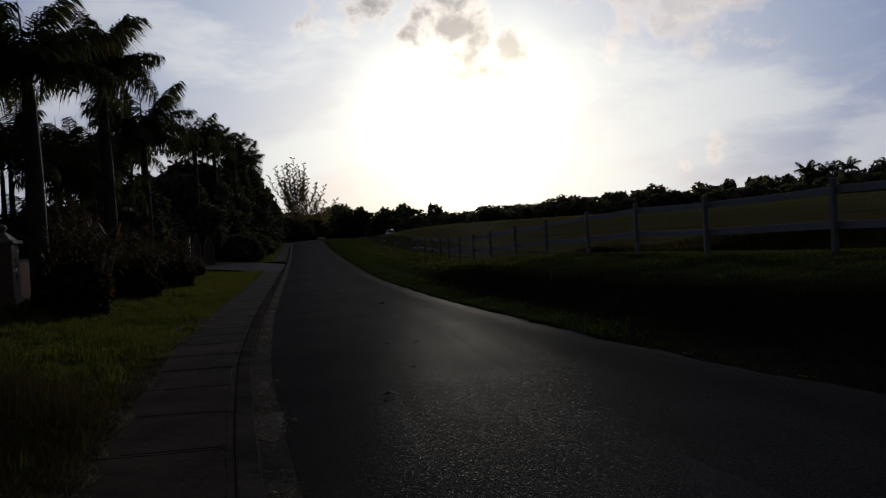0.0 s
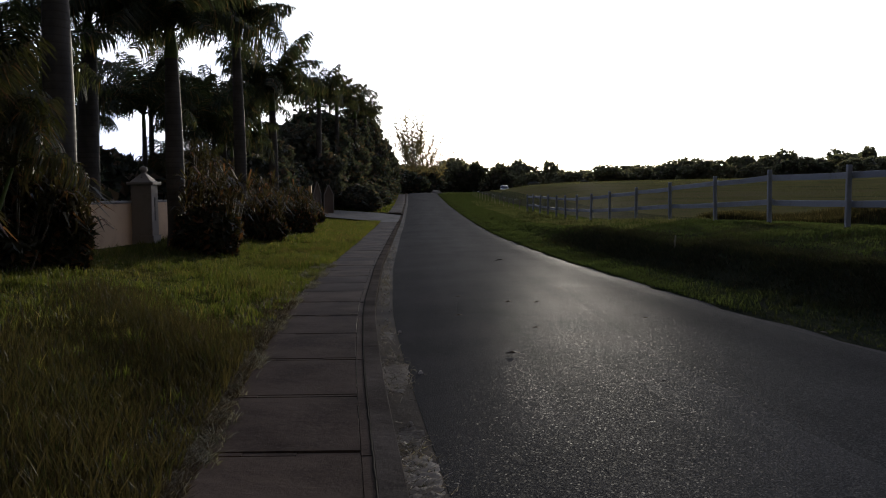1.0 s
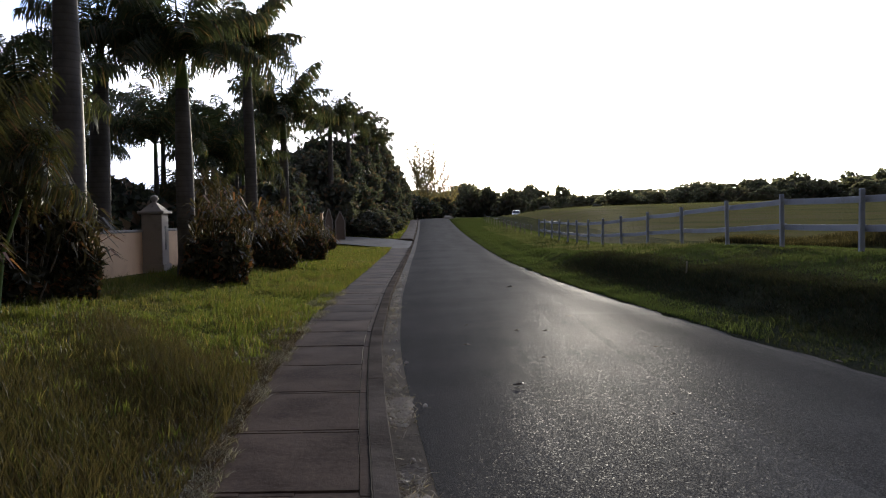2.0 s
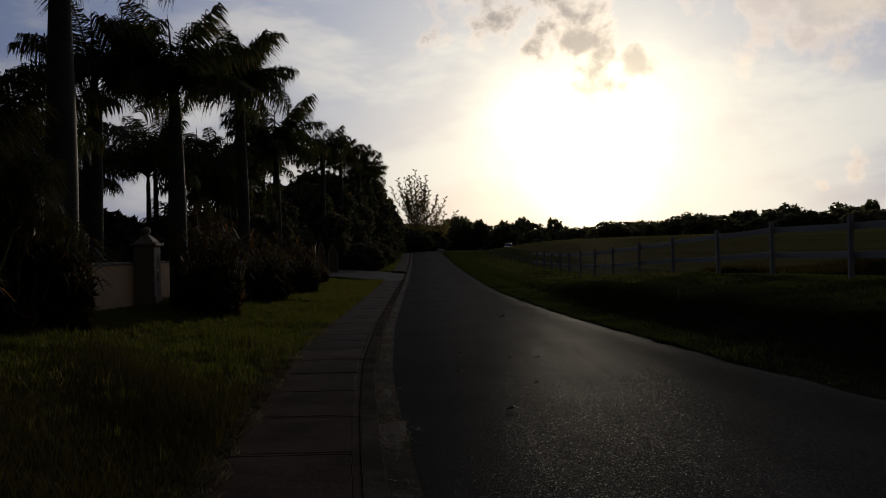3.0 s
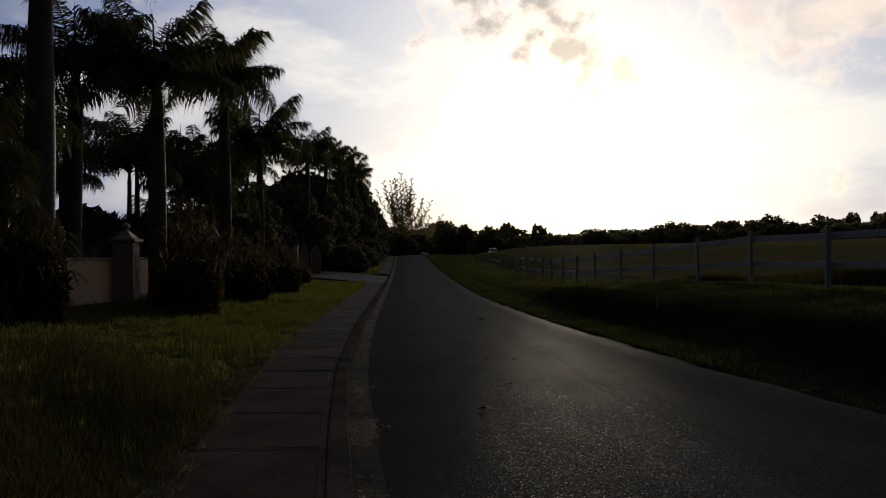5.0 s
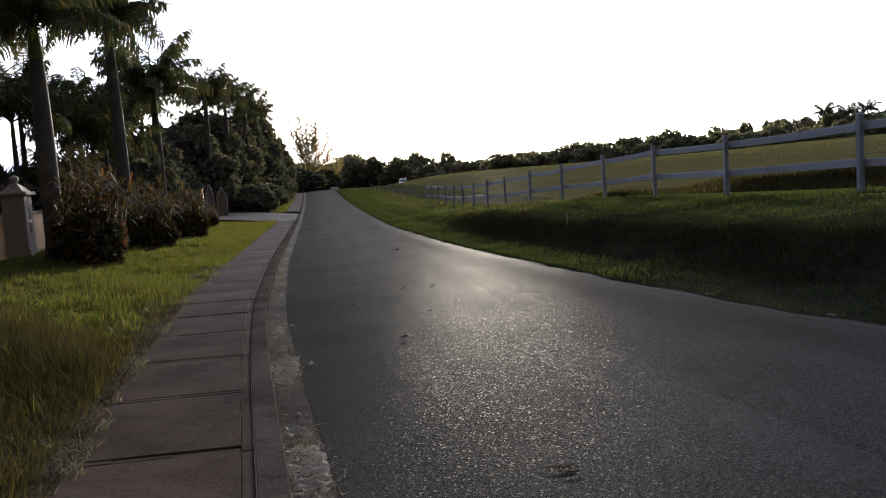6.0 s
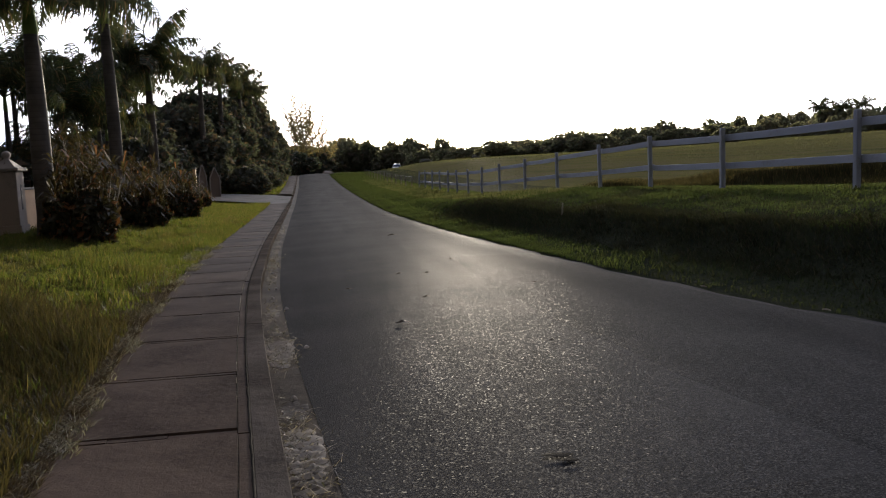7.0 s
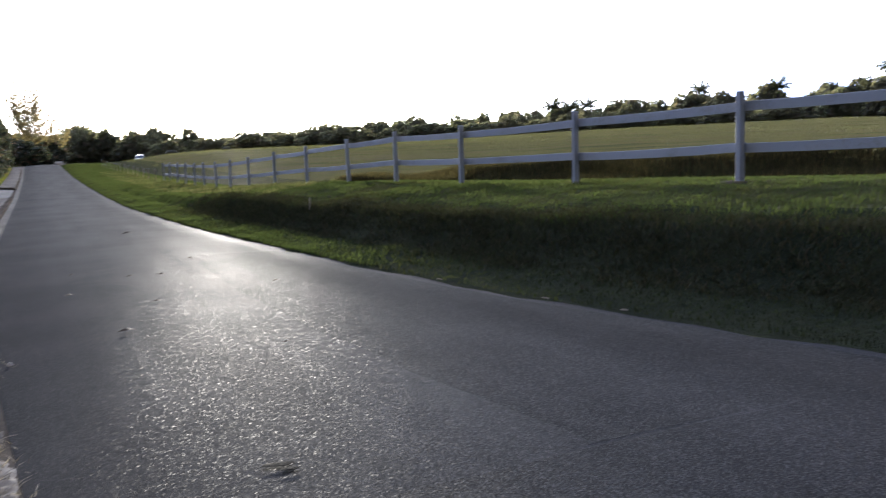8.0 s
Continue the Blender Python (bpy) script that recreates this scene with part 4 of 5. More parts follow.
def tree_meshes(seed, height, width, leaves, size, mat, low=0.15, lobes=9):
    """Trunk with limbs, and an uneven crown of leaf cards."""
    rnd, rng = random.Random(seed), np.random.default_rng(seed)
    blobs, arms = [], []
    fork = height * max(low, 0.12)
    arms.append(limb([(0, 0, -0.3), (0.05 * width, 0, fork * 0.6), (0.0, 0.03 * width, fork)], 0.045 * height * 0.8, 0.03 * height, 9))
    for i in range(lobes):
        a = i * 2.4 + rnd.uniform(-0.4, 0.4)
        u = (i + 0.5) / lobes
        rad = width * 0.5 * (0.72 - 0.5 * u * u) * rnd.uniform(0.6, 1.1)
        z = height * (low + (0.93 - low) * (0.25 + 0.68 * u)) * rnd.uniform(0.93, 1.05)
        c = (rad * math.cos(a), rad * math.sin(a), z)
        s = width * rnd.uniform(0.2, 0.3) * (1.1 - 0.4 * u)
        blobs.append((c, (s, s, min(s * rnd.uniform(0.6, 0.95), height - z + 0.1 * height))))
        arms.append(limb([(0, 0.03 * width, fork), (c[0] * 0.45, c[1] * 0.45, (fork + z) * 0.5), c], 0.02 * height, 0.006 * height, 5))
    v, f = leaf_cloud(rng, blobs, leaves, size)
    tv, tf = joined(arms)
    return mesh_of("trunk", tv, tf, BARK, True), mesh_of("crown", v, f, mat)


def put_tree(meshes, x, y, z, rz, s, label, name="tree", group=""):
    ob = thing(name, pose(x, y, z, 0, 0, rz), label, "tree", group)
    ob.scale = s
    part("trunk", meshes[0], ob), part("crown", meshes[1], ob)
    return ob


def build_palms():
    label = "tall royal palm with smooth grey trunk and drooping fronds"
    #     x      y     crown  dia  scale n  seed lean
    for x, y, cz, dia, sc, n, seed, lean in (
            (-6.45, 14.0, 6.9, 0.48, 1.05, 14, 1, (-0.02, 0.1)), (-8.75, 20.5, 5.9, 0.5, 1.05, 14, 2, (0.15, 0.0)),
            (-6.4, 20.0, 5.6, 0.42, 1.05, 18, 3, (0.0, 0.0)), (-6.8, 28.5, 7.4, 0.40, 1.1, 19, 4, (-0.05, 0.0)),
            (-7.32, 37.0, 6.2, 0.40, 1.25, 20, 5, (0.0, 0.0)), 
            (-7.6, 9.0, 8.2, 0.46, 0.95, 14, 7, (0.0, 0.1)), (-8.1, 57.0, 8.3, 0.4, 1.1, 17, 9, (0.1, 0.0)), (-7.8, 65.0, 8.8, 0.4, 1.1, 17, 10, (0.1, 0.0)), (-7.3, 75.0, 9.2, 0.4, 1.1, 17, 31, (0.1, 0.0)), (-7.2, 85.0, 9.5, 0.4, 1.15, 17, 32, (0.1, 0.0))):
        palm(x, y, cz, dia, sc, n, seed, label, lean=lean)
    small = "slender feather palm standing behind the garden wall"
    for x, y, cz, dia, sc, n, seed in ((-10.4, 30.0, 5.1, 0.2, 1.25, 14, 11), (-11.8, 40.0, 5.6, 0.22, 1.3, 14, 12), (-14.5, 33.0, 4.4, 0.2, 1.2, 13, 13),
                                       (-9.4, 44.0, 6.0, 0.24, 1.35, 14, 14), (-17.5, 38.0, 4.6, 0.2, 1.3, 13, 15), (-11.5, 24.0, 4.0, 0.2, 1.1, 12, 16), (-10.0, 13.6, 4.8, 0.2, 1.2, 14, 17), (-9.6, 27.0, 4.3, 0.18, 1.2, 15, 19), (-8.75, 31.0, 3.8, 0.18, 1.25, 16, 33), (-8.7, 35.0, 3.7, 0.18, 1.2, 15, 34), (-9.2, 34.0, 4.9, 0.2, 1.15, 13, 24), (-12.6, 44.0, 5.1, 0.2, 1.3, 13, 25), (-9.9, 38.5, 5.2, 0.2, 1.2, 13, 26), (-8.9, 17.2, 4.1, 0.2, 1.2, 14, 27)):
        palm(x, y, cz, dia, sc, n, seed, small, SMALLPALM, seed % 2 == 0, shaft=0.5)
    tuft = "dark clump of areca palm canes beside the wall"
    for x, y, h, seed in ((-8.1, 12.6, 3.4, 21), (-9.6, 15.2, 3.8, 22), (-6.9, 11.2, 3.0, 23), (-10.2, 17.6, 3.6, 24), (-8.9, 27.5, 3.2, 25)):
        areca(x, y, h, seed, tuft)


def shrub(x, y, width, height, seed, leaves=6500):
    """Croton clump: leafy foot in a darker copy for shade, upright reddish shoots above."""
    rng, rnd = np.random.default_rng(seed), random.Random(seed)
    ob = thing("croton_shrub", pose(x, y, float(ground_z(x, y)) - 0.05), "bushy croton shrub with reddish and dark leaves", "shrub", "shrubs along the verge")
    w2 = width / 2
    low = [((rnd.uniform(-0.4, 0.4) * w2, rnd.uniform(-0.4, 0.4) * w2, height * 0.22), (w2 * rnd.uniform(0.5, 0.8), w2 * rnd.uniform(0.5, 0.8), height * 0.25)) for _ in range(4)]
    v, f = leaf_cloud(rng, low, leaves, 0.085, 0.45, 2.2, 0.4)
    part("low_foliage", mesh_of("low_foliage", v, f, CROTON_DARK), ob, label="dense lower leaves, coloured darker as shade")
    canes, straps, strap_f = [], [], []
    for i in range(22):
        a, rad = i * 2.4, w2 * 0.95 * math.sqrt((i + 0.5) / 22)
        z = height * rnd.uniform(0.5, 0.95) * (1 - 0.25 * rad / w2)
        c = Vector((rad * math.cos(a), rad * math.sin(a), z))
        canes.append(limb([(c.x * 0.4, c.y * 0.4, 0), (c.x * 0.8, c.y * 0.8, z * 0.6), tuple(c)], 0.018, 0.008, 4))
        for k in range(16):
            b = k * 2.4 + i
            el = rnd.uniform(-0.2, 1.2)
            d = Vector((math.cos(b) * math.cos(el), math.sin(b) * math.cos(el), math.sin(el)))
            ln = rnd.uniform(0.35, 0.62)
            side = d.cross(Vector((0, 0, 1))).normalized() * rnd.uniform(0.02, 0.038)
            p = c + Vector((0, 0, rnd.uniform(-0.35, 0.05)))
            m, t = p + d * ln * 0.55 + Vector((0, 0, 0.03)), p + d * ln + Vector((0, 0, -0.35 * ln))
            n0 = len(straps)
            straps += [tuple(q) for q in (p - side * 0.5, p + side * 0.5, m + side, m - side, t + side * 0.15, t - side * 0.15)]
            strap_f += [(n0, n0 + 1, n0 + 2, n0 + 3), (n0 + 3, n0 + 2, n0 + 4, n0 + 5)]
    part("upper_foliage", mesh_of("upper_foliage", straps, strap_f, CROTON), ob, label="reddish arching strap leaves")
    for v, f in canes:
        part("cane", mesh_of("cane", v, f, BARK), ob)


def build_shrubs():
    for x, y, wd, h, seed in ((-5.3, 19.4, 1.7, 2.5, 1), (-5.5, 25.6, 1.6, 2.0, 2), (-5.5, 31.8, 1.7, 2.1, 3), (-7.1, 13.2, 1.7, 2.0, 4), (-6.7, 23.0, 1.6, 3.3, 5), (-7.6, 26.4, 1.0, 3.4, 20), (-7.45, 30.0, 1.3, 3.0, 21),
                              (-8.4, 11.0, 2.2, 2.4, 7), (-6.6, 36.5, 1.8, 2.2, 9), (-6.4, 41.0, 1.5, 1.3, 10), (-6.3, 9.9, 1.5, 1.7, 12), (-7.5, 14.4, 1.7, 2.5, 13), (-6.7, 12.6, 1.6, 2.3, 14), (-7.8, 11.9, 1.9, 3.0, 15), (-7.3, 33.5, 1.8, 2.9, 17), (-6.2, 13.3, 1.0, 2.3, 18), (-8.0, 10.3, 1.9, 3.4, 19)):
        shrub(x, y, wd, h, seed)


def build_trees():
    dense = [tree_meshes(100 + i, 8.0, 8.0, 9500, 0.30, LEAF, 0.10, 15) for i in range(3)]
    label = "dense dark broadleaf tree beside the lane"
    for i, (x, y, h, wd) in enumerate(((-10.2, 58, 6.6, 7.0), (-9.8, 66, 7.6, 7.4), (-9.8, 75, 8.4, 7.8), (-9.4, 85, 9.0, 8.0), (-10.6, 50, 5.2, 6.0), (-14.5, 62, 5.8, 7), (-9.2, 97, 9.6, 8.0),
                                       (-16, 50, 3.6, 6), (-22, 44, 3.6, 7), (-15, 78, 6.6, 8), (-9.6, 110, 8.5, 8), (-28, 52, 4.2, 8), (-20, 66, 4.8, 8), (-8.4, 91, 9.4, 7.0), (-8.8, 105, 9.4, 7.5))):
        put_tree(dense[i % 3], x, y, float(ground_z(x, y)) - 0.1, i * 77, (wd / 8, wd / 8, h / 8), label, "broadleaf_tree", "trees along the lane")
    low = [tree_meshes(120 + i, 2.6, 3.4, 2600, 0.22, LEAF, 0.03, 9) for i in range(2)]
    for i, (x, y, s, h) in enumerate(((-5.9, 60.5, 1.1, 0.8), (-5.7, 65, 1.1, 0.85), (-5.8, 70, 1.2, 0.9), (-6.0, 76, 1.2, 1.0), (-6.2, 83, 1.3, 1.1), (-6.5, 91, 1.3, 1.2), (-7, 100, 1.4, 1.3), (-7.6, 112, 1.6, 1.5),
                                      (-10.6, 18.5, 1.3, 1.25), (-11.5, 21.5, 1.3, 1.2), (-10.5, 26, 1.2, 1.1), (-12.5, 30, 1.6, 1.1), (-10.4, 35, 1.3, 1.15), (-14, 26, 1.6, 1.0), (-17, 31, 1.9, 1.1), (-11, 14, 1.6, 1.5), (-12, 9, 1.8, 1.6),
                                      (-4.6, 128, 2.0, 1.4), (-8, 124, 2.2, 1.6), (-1.5, 150, 2.2, 1.6), (-9.2, 41, 1.3, 1.3))):
        put_tree(low[i % 2], x, y, float(ground_z(x, y)) - 0.05, i * 91, (s, s, h), "low dark leafy bush in the gardens", "bush", "bushes in the gardens")
    # casuarina: thin limbs with sparse hanging twigs
    rnd, rng = random.Random(31), np.random.default_rng(31)
    x, y = -3.2, 150.0
    ob = thing("casuarina", pose(x, y, float(ground_z(x, y))), "sparse feathery casuarina at the crest of the lane", "tree")
    arms, v, f = [limb([(0, 0, -0.3), (0.1, 0, 3.0), (-0.2, 0, 6.0), (-0.9, 0, 9.5)], 0.2, 0.05, 8)], [], []
    for i in range(64):
        a, u0 = i * 2.4, (i + 0.5) / 64
        top = 3.4 + 12.4 * u0 * rnd.uniform(0.85, 1.0)
        out = float(np.interp(top, [3.4, 6.0, 9.5, 13.0, 16.0], [5.6, 5.9, 4.8, 2.9, 0.8])) * rnd.uniform(0.45, 1.3)
        s0 = Vector((-0.7 * u0, 0, 0.8 + 7.0 * u0))
        e = Vector((out * math.cos(a) - 0.22 * max(0.0, top - 8), out * math.sin(a), top))
        mid = s0.lerp(e, 0.5) + Vector((math.cos(a) * 1.3, math.sin(a) * 1.3, -1.6))
        curve = [s0.lerp(mid, q).lerp(mid.lerp(e, q), q) for q in (0, 0.25, 0.5, 0.75, 1)]
        arms.append(limb([tuple(c) for c in curve], 0.075, 0.025, 5))
        for k in range(18):
            q = 0.25 + 0.75 * k / 17
            root = s0.lerp(mid, q).lerp(mid.lerp(e, q), q)
            b = k * 2.4 + i
            way = (Vector((math.cos(b), math.sin(b), 0.2)) * 0.95 + (e - mid).normalized()).normalized()
            reach = rnd.uniform(0.4, 1.5) * (1.15 - 0.6 * q)
            for j in range(15):
                c = root + way * reach * (j / 14) - Vector((0, 0, 0.25 * (j / 14) ** 2 * reach))
                d = (way + Vector((rnd.uniform(-1, 1), rnd.uniform(-1, 1), rnd.uniform(-0.9, 0.7)))).normalized() * rnd.uniform(0.15, 0.38)
                side = d.cross(Vector((0.3, 0.8, 0.2))).normalized() * 0.042
                n0 = len(v)
                t = c + d + Vector((0, 0, -0.1))
                v += [tuple(z_) for z_ in (c - side, c + side, c + d * 0.6 + side, c + d * 0.6 - side, t + side * 0.2, t - side * 0.2)]
                f += [(n0, n0 + 1, n0 + 2, n0 + 3), (n0 + 3, n0 + 2, n0 + 4, n0 + 5)]
    tv, tf = joined(arms)
    part("trunk", mesh_of("trunk", tv, tf, BARK, True), ob), part("crown", mesh_of("crown", v, f, NEEDLE), ob)
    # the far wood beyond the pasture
    far = [tree_meshes(140 + i, 7.0, 8.5 - 0.6 * (i % 3), 1700, 0.5, HAZYLEAF, 0.06, 8 + i) for i in range(5)]
    for i in range(118):
        az = -7 + i * 0.62 + rnd.uniform(-0.5, 0.5)
        r = 178 + rnd.uniform(-8, 26) + (20 if i % 3 == 0 else 0)
        top = float(np.interp(az, [-7, 0, 9, 15, 20, 25, 32, 42, 50, 66], [10.0, 9.6, 9.0, 9.6, 10.4, 10.5, 11.6, 13.2, 14.2, 14.5])) * r / 185
        top *= rnd.uniform(0.70, 0.98) * float(np.interp(az, [0, 12, 24, 40], [0.98, 0.93, 0.93, 1.0]))
        if i % 9 == 4:
            top *= 1.08
        px, py = r * math.sin(radians(az)), r * math.cos(radians(az))
        g = float(ground_z(px, py)) - 0.4
        if az < 1.5:
            g -= 0.5
        wd = rnd.uniform(0.9, 1.35)
        put_tree(far[i % 5], px, py, g, i * 67, (wd, wd, max(0.5, (top - g) / 7.0)), "rounded dark tree in the far wood, leaves paled like haze", "far_tree", "wood beyond the pasture")
    # a denser skirt of scrub that closes the wood's foot
    blobs = []
    for i in range(150):
        az = -9 + i * 0.52
        r = 206 + 6 * math.sin(i * 1.7)
        px, py = r * math.sin(radians(az)), r * math.cos(radians(az))
        blobs.append(((px, py, float(ground_z(px, py)) + 1.2), (3.2, 3.2, 2.6 + 0.8 * math.sin(i * 2.3))))
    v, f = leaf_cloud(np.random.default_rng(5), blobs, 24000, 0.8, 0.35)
    tagged(new("scrub", mesh_of("scrub", v, f, HAZYLEAF)), "dark scrub at the foot of the far wood, paled like haze", "scrub", kind="stuff")
    for az, r, cz, seed in ((42.8, 190, 12.6, 51), (54.0, 185, 14.6, 52), (47.6, 190, 12.4, 56), (33.0, 196, 10.8, 53), (34.3, 198, 10.5, 54), (35.4, 200, 10.9, 55)):
        px, py = r * math.sin(radians(az)), r * math.cos(radians(az))
        palm(px, py, cz, 0.6, 1.35, 12, seed, "palm rising over the far wood", ROYAL, False)


# ---- grass ----
def blades(rng, x, y, height, width, bend=0.45, z=None):
    """One bent blade for each root."""
    n = len(x)
    z = ground_z(x, y) if z is None else z
    h = height * (0.55 + 0.9 * rng.random(n))
    a = rng.random(n) * 2 * np.pi
    b = rng.random(n) * 2 * np.pi
    w_ = width * (0.6 + 0.8 * rng.random(n)) / 2
    dx, dy = np.cos(a) * w_, np.sin(a) * w_
    lean = bend * h * (0.3 + rng.random(n))
    lx, ly = np.cos(b) * lean, np.sin(b) * lean
    v = np.stack([np.stack([x - dx, y - dy, z - 0.01], -1), np.stack([x + dx, y + dy, z - 0.01], -1),
                  np.stack([x + dx * 0.7 + lx * 0.4, y + dy * 0.7 + ly * 0.4, z + h * 0.6], -1), np.stack([x - dx * 0.7 + lx * 0.4, y - dy * 0.7 + ly * 0.4, z + h * 0.6], -1),
                  np.stack([x + lx, y + ly, z + h], -1)], 1).reshape(-1, 3)
    i = np.arange(n)[:, None] * 5
    tri = np.concatenate([np.concatenate([i, i + 1, i + 2], 1), np.concatenate([i, i + 2, i + 3], 1), np.concatenate([i + 3, i + 2, i + 4], 1)])
    return v, tri


def verge_roots(rng, n, y0, y1, o0, o1, power=1.0):
    y = y0 + (y1 - y0) * rng.random(n) ** power
    return left_edge(y) - (o0 + (o1 - o0) * rng.random(n)), y


def build_grass():
    rng = np.random.default_rng(77)
    x, y = verge_roots(rng, 150000, 2.5, 26, PAVE_OUT + 0.02, 6.6, 1.7)
    patch = np.sin(x * 1.7 + 1.1 * np.sin(y * 0.9)) + np.sin(y * 1.3 + x)
    keep = rng.random(len(x)) < 0.45 + 0.55 * step(y + 0.9 * np.sin(x * 1.9) + 0.5 * np.sin(x * 4.7 + y * 3.0), 6.2, 10.4)
    x, y, patch = x[keep], y[keep], patch[keep]
    tuft = np.sin(x * 6.1 + 2 * np.sin(y * 4.3)) * np.sin(y * 5.2 + 1.7 * np.sin(x * 3.7))
    v, f = blades(rng, x, y, 0.028 + 0.03 * np.clip(patch, 0, 2) + 0.12 * np.clip(tuft, 0, 1) ** 1.6, 0.011)
    tagged(new("lawn_grass", mesh_of("lawn_grass", v, f, LAWN)), "short green lawn grass on the verge", "grass", kind="stuff")
    x, y = verge_roots(rng, 26000, 26, 45.3, PAVE_OUT + 0.02, 6.2)
    v, f = blades(rng, x, y, 0.10, 0.035)
    tagged(new("lawn_grass", mesh_of("lawn_grass", v, f, LAWN)), "short green lawn grass near the driveway", "grass", kind="stuff")
    x, y = verge_roots(rng, 16000, 57.6, 118, PAVE_OUT + 0.02, 6.0)
    v, f = blades(rng, x, y, 0.12, 0.07)
    tagged(new("lawn_grass", mesh_of("lawn_grass", v, f, LAWN)), "short green lawn grass beyond the driveway", "grass", kind="stuff")
    x, y = verge_roots(rng, 14000, -5.0, 2.6, PAVE_OUT + 0.02, 5.0)
    v, f = blades(rng, x, y, 0.07, 0.014)
    tagged(new("lawn_grass", mesh_of("lawn_grass", v, f, LAWN)), "short green lawn grass beside the pavement", "grass", kind="stuff")
    # taller dry grass near the camera
    x, y = verge_roots(rng, 95000, 2.2, 11.5, PAVE_OUT + 0.03, 5.6, 1.2)
    keep = np.sin(x * 2.1 + y) + 1.1 * rng.normal(size=len(x)) + 1.0 * (8.2 - y) / 1.8 > 0.2
    x, y = x[keep], y[keep]
    v, f = blades(rng, x, y, 0.13 + 0.04 * np.sin(x * 3 + y * 2), 0.009, 0.5)
    tagged(new("dry_grass", mesh_of("dry_grass", v, f, DRY)), "taller dry straw-coloured grass on the verge", "grass", kind="stuff")
    # brown matted thatch between the lawn and the slabs
    x, y = verge_roots(rng, 34000, 2.3, 10.5, PAVE_OUT - 0.06, PAVE_OUT + 0.5, 1.3)
    keep = rng.random(len(x)) < 1.0 - 0.8 * step(left_edge(y) - x - PAVE_OUT + 0.12 * np.sin(y * 2.7), 0.12, 0.48)
    x, y = x[keep], y[keep]
    v, f = blades(rng, x, y, 0.03 + 0.02 * np.clip(np.sin(y * 5.0 + x * 7), 0, 1), 0.007, 2.6, road_z(y) + PAVE_H)
    tagged(new("thatch", mesh_of("thatch", v, f, THATCH)), "brown matted thatch along the pavement's edge", "grass", kind="stuff")
    # bleached tufts lying out over the slabs here and there
    cy = 2.9 + 6.6 * rng.random(70) ** 1.2
    co = PAVE_OUT - 0.05 + 0.16 * rng.random(70)
    y = (cy[:, None] + rng.normal(size=(70, 22)) * 0.045).ravel()
    x = left_edge(y) - (co[:, None] + rng.normal(size=(70, 22)) * 0.035).ravel()
    v, f = blades(rng, x, y, 0.026, 0.009, 2.4, road_z(y) + PAVE_H)
    tagged(new("bleached_tufts", mesh_of("bleached_tufts", v, f, PALE)), "bleached dead grass tufts along the pavement's edge", "grass", kind="stuff")
    # matted runners that creep over the slabs' edge
    x, y = verge_roots(rng, 30000, 2.4, 18, PAVE_OUT - 0.14, PAVE_OUT + 0.36, 1.5)
    keep = np.sin(y * 3.1) + np.sin(y * 7.7 + 1) * 0.8 + np.sin(y * 17.0 + x * 9) * 0.6 + rng.normal(size=len(x)) * 0.6 > 0.1 + 7 * np.clip(left_edge(y) - x - PAVE_OUT, -0.2, 0) * -1
    x, y = x[keep], y[keep]
    v, f = blades(rng, x, y, 0.042, 0.006, 2.2, road_z(y) + PAVE_H - 0.006)
    tagged(new("creeping_grass", mesh_of("creeping_grass", v, f, PALE)), "dead grass runners over the pavement's edge", "grass", kind="stuff")
    # bank
    n = 230000
    y = -2 + 118 * rng.random(n) ** 2.2
    o = 0.05 + 5.6 * rng.random(n) ** 0.9
    x = right_edge(y) + o
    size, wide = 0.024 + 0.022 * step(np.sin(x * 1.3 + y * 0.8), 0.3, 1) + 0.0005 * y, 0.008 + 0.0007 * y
    # lower blades take the darker material that imitates the unlit steep face
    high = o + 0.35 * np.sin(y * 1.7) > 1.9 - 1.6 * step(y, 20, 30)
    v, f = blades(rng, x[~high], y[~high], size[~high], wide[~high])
    tagged(new("bank_grass", mesh_of("bank_grass", v, f, SHADED_BANK)), "short grass on the steep foot of the bank, coloured as shaded", "grass", kind="stuff")
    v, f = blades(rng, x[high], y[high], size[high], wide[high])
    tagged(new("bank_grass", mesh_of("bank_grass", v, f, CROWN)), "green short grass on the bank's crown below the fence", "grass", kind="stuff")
    # rank tufts in the cut at the bank's foot, shade added to their colour
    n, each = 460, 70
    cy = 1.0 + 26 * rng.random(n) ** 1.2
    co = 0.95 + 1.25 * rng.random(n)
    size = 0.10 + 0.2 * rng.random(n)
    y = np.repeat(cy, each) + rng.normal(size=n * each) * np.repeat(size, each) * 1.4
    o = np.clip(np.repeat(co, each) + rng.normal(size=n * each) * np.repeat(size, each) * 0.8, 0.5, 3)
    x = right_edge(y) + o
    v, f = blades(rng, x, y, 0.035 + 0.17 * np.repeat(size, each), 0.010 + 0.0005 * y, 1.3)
    tagged(new("bank_tufts", mesh_of("bank_tufts", v, f, TALL)), "dark rank tufts in the cut of the bank, with its shade in their colour", "grass", kind="stuff")
    # lush tufts along the asphalt's edge
    n = 30000
    y = 4 + 77 * rng.random(n) ** 1.5
    y = y[rng.random(n) < step(y, 9, 15)]
    n = len(y)
    o = np.abs(rng.normal(size=n)) * 0.35 + 0.02
    x = right_edge(y) + o
    v, f = blades(rng, x, y, 0.04 + 0.06 * np.clip(np.sin(y * 1.9) * np.sin(y * 0.7 + 1), 0, 1), 0.009 + 0.0006 * y, 0.8)
    tagged(new("edge_grass", mesh_of("edge_grass", v, f, CROWN)), "lush green tufts along the asphalt edge", "grass", kind="stuff")
    # tan seeding grass along the bank's crown further on
    n = 9000
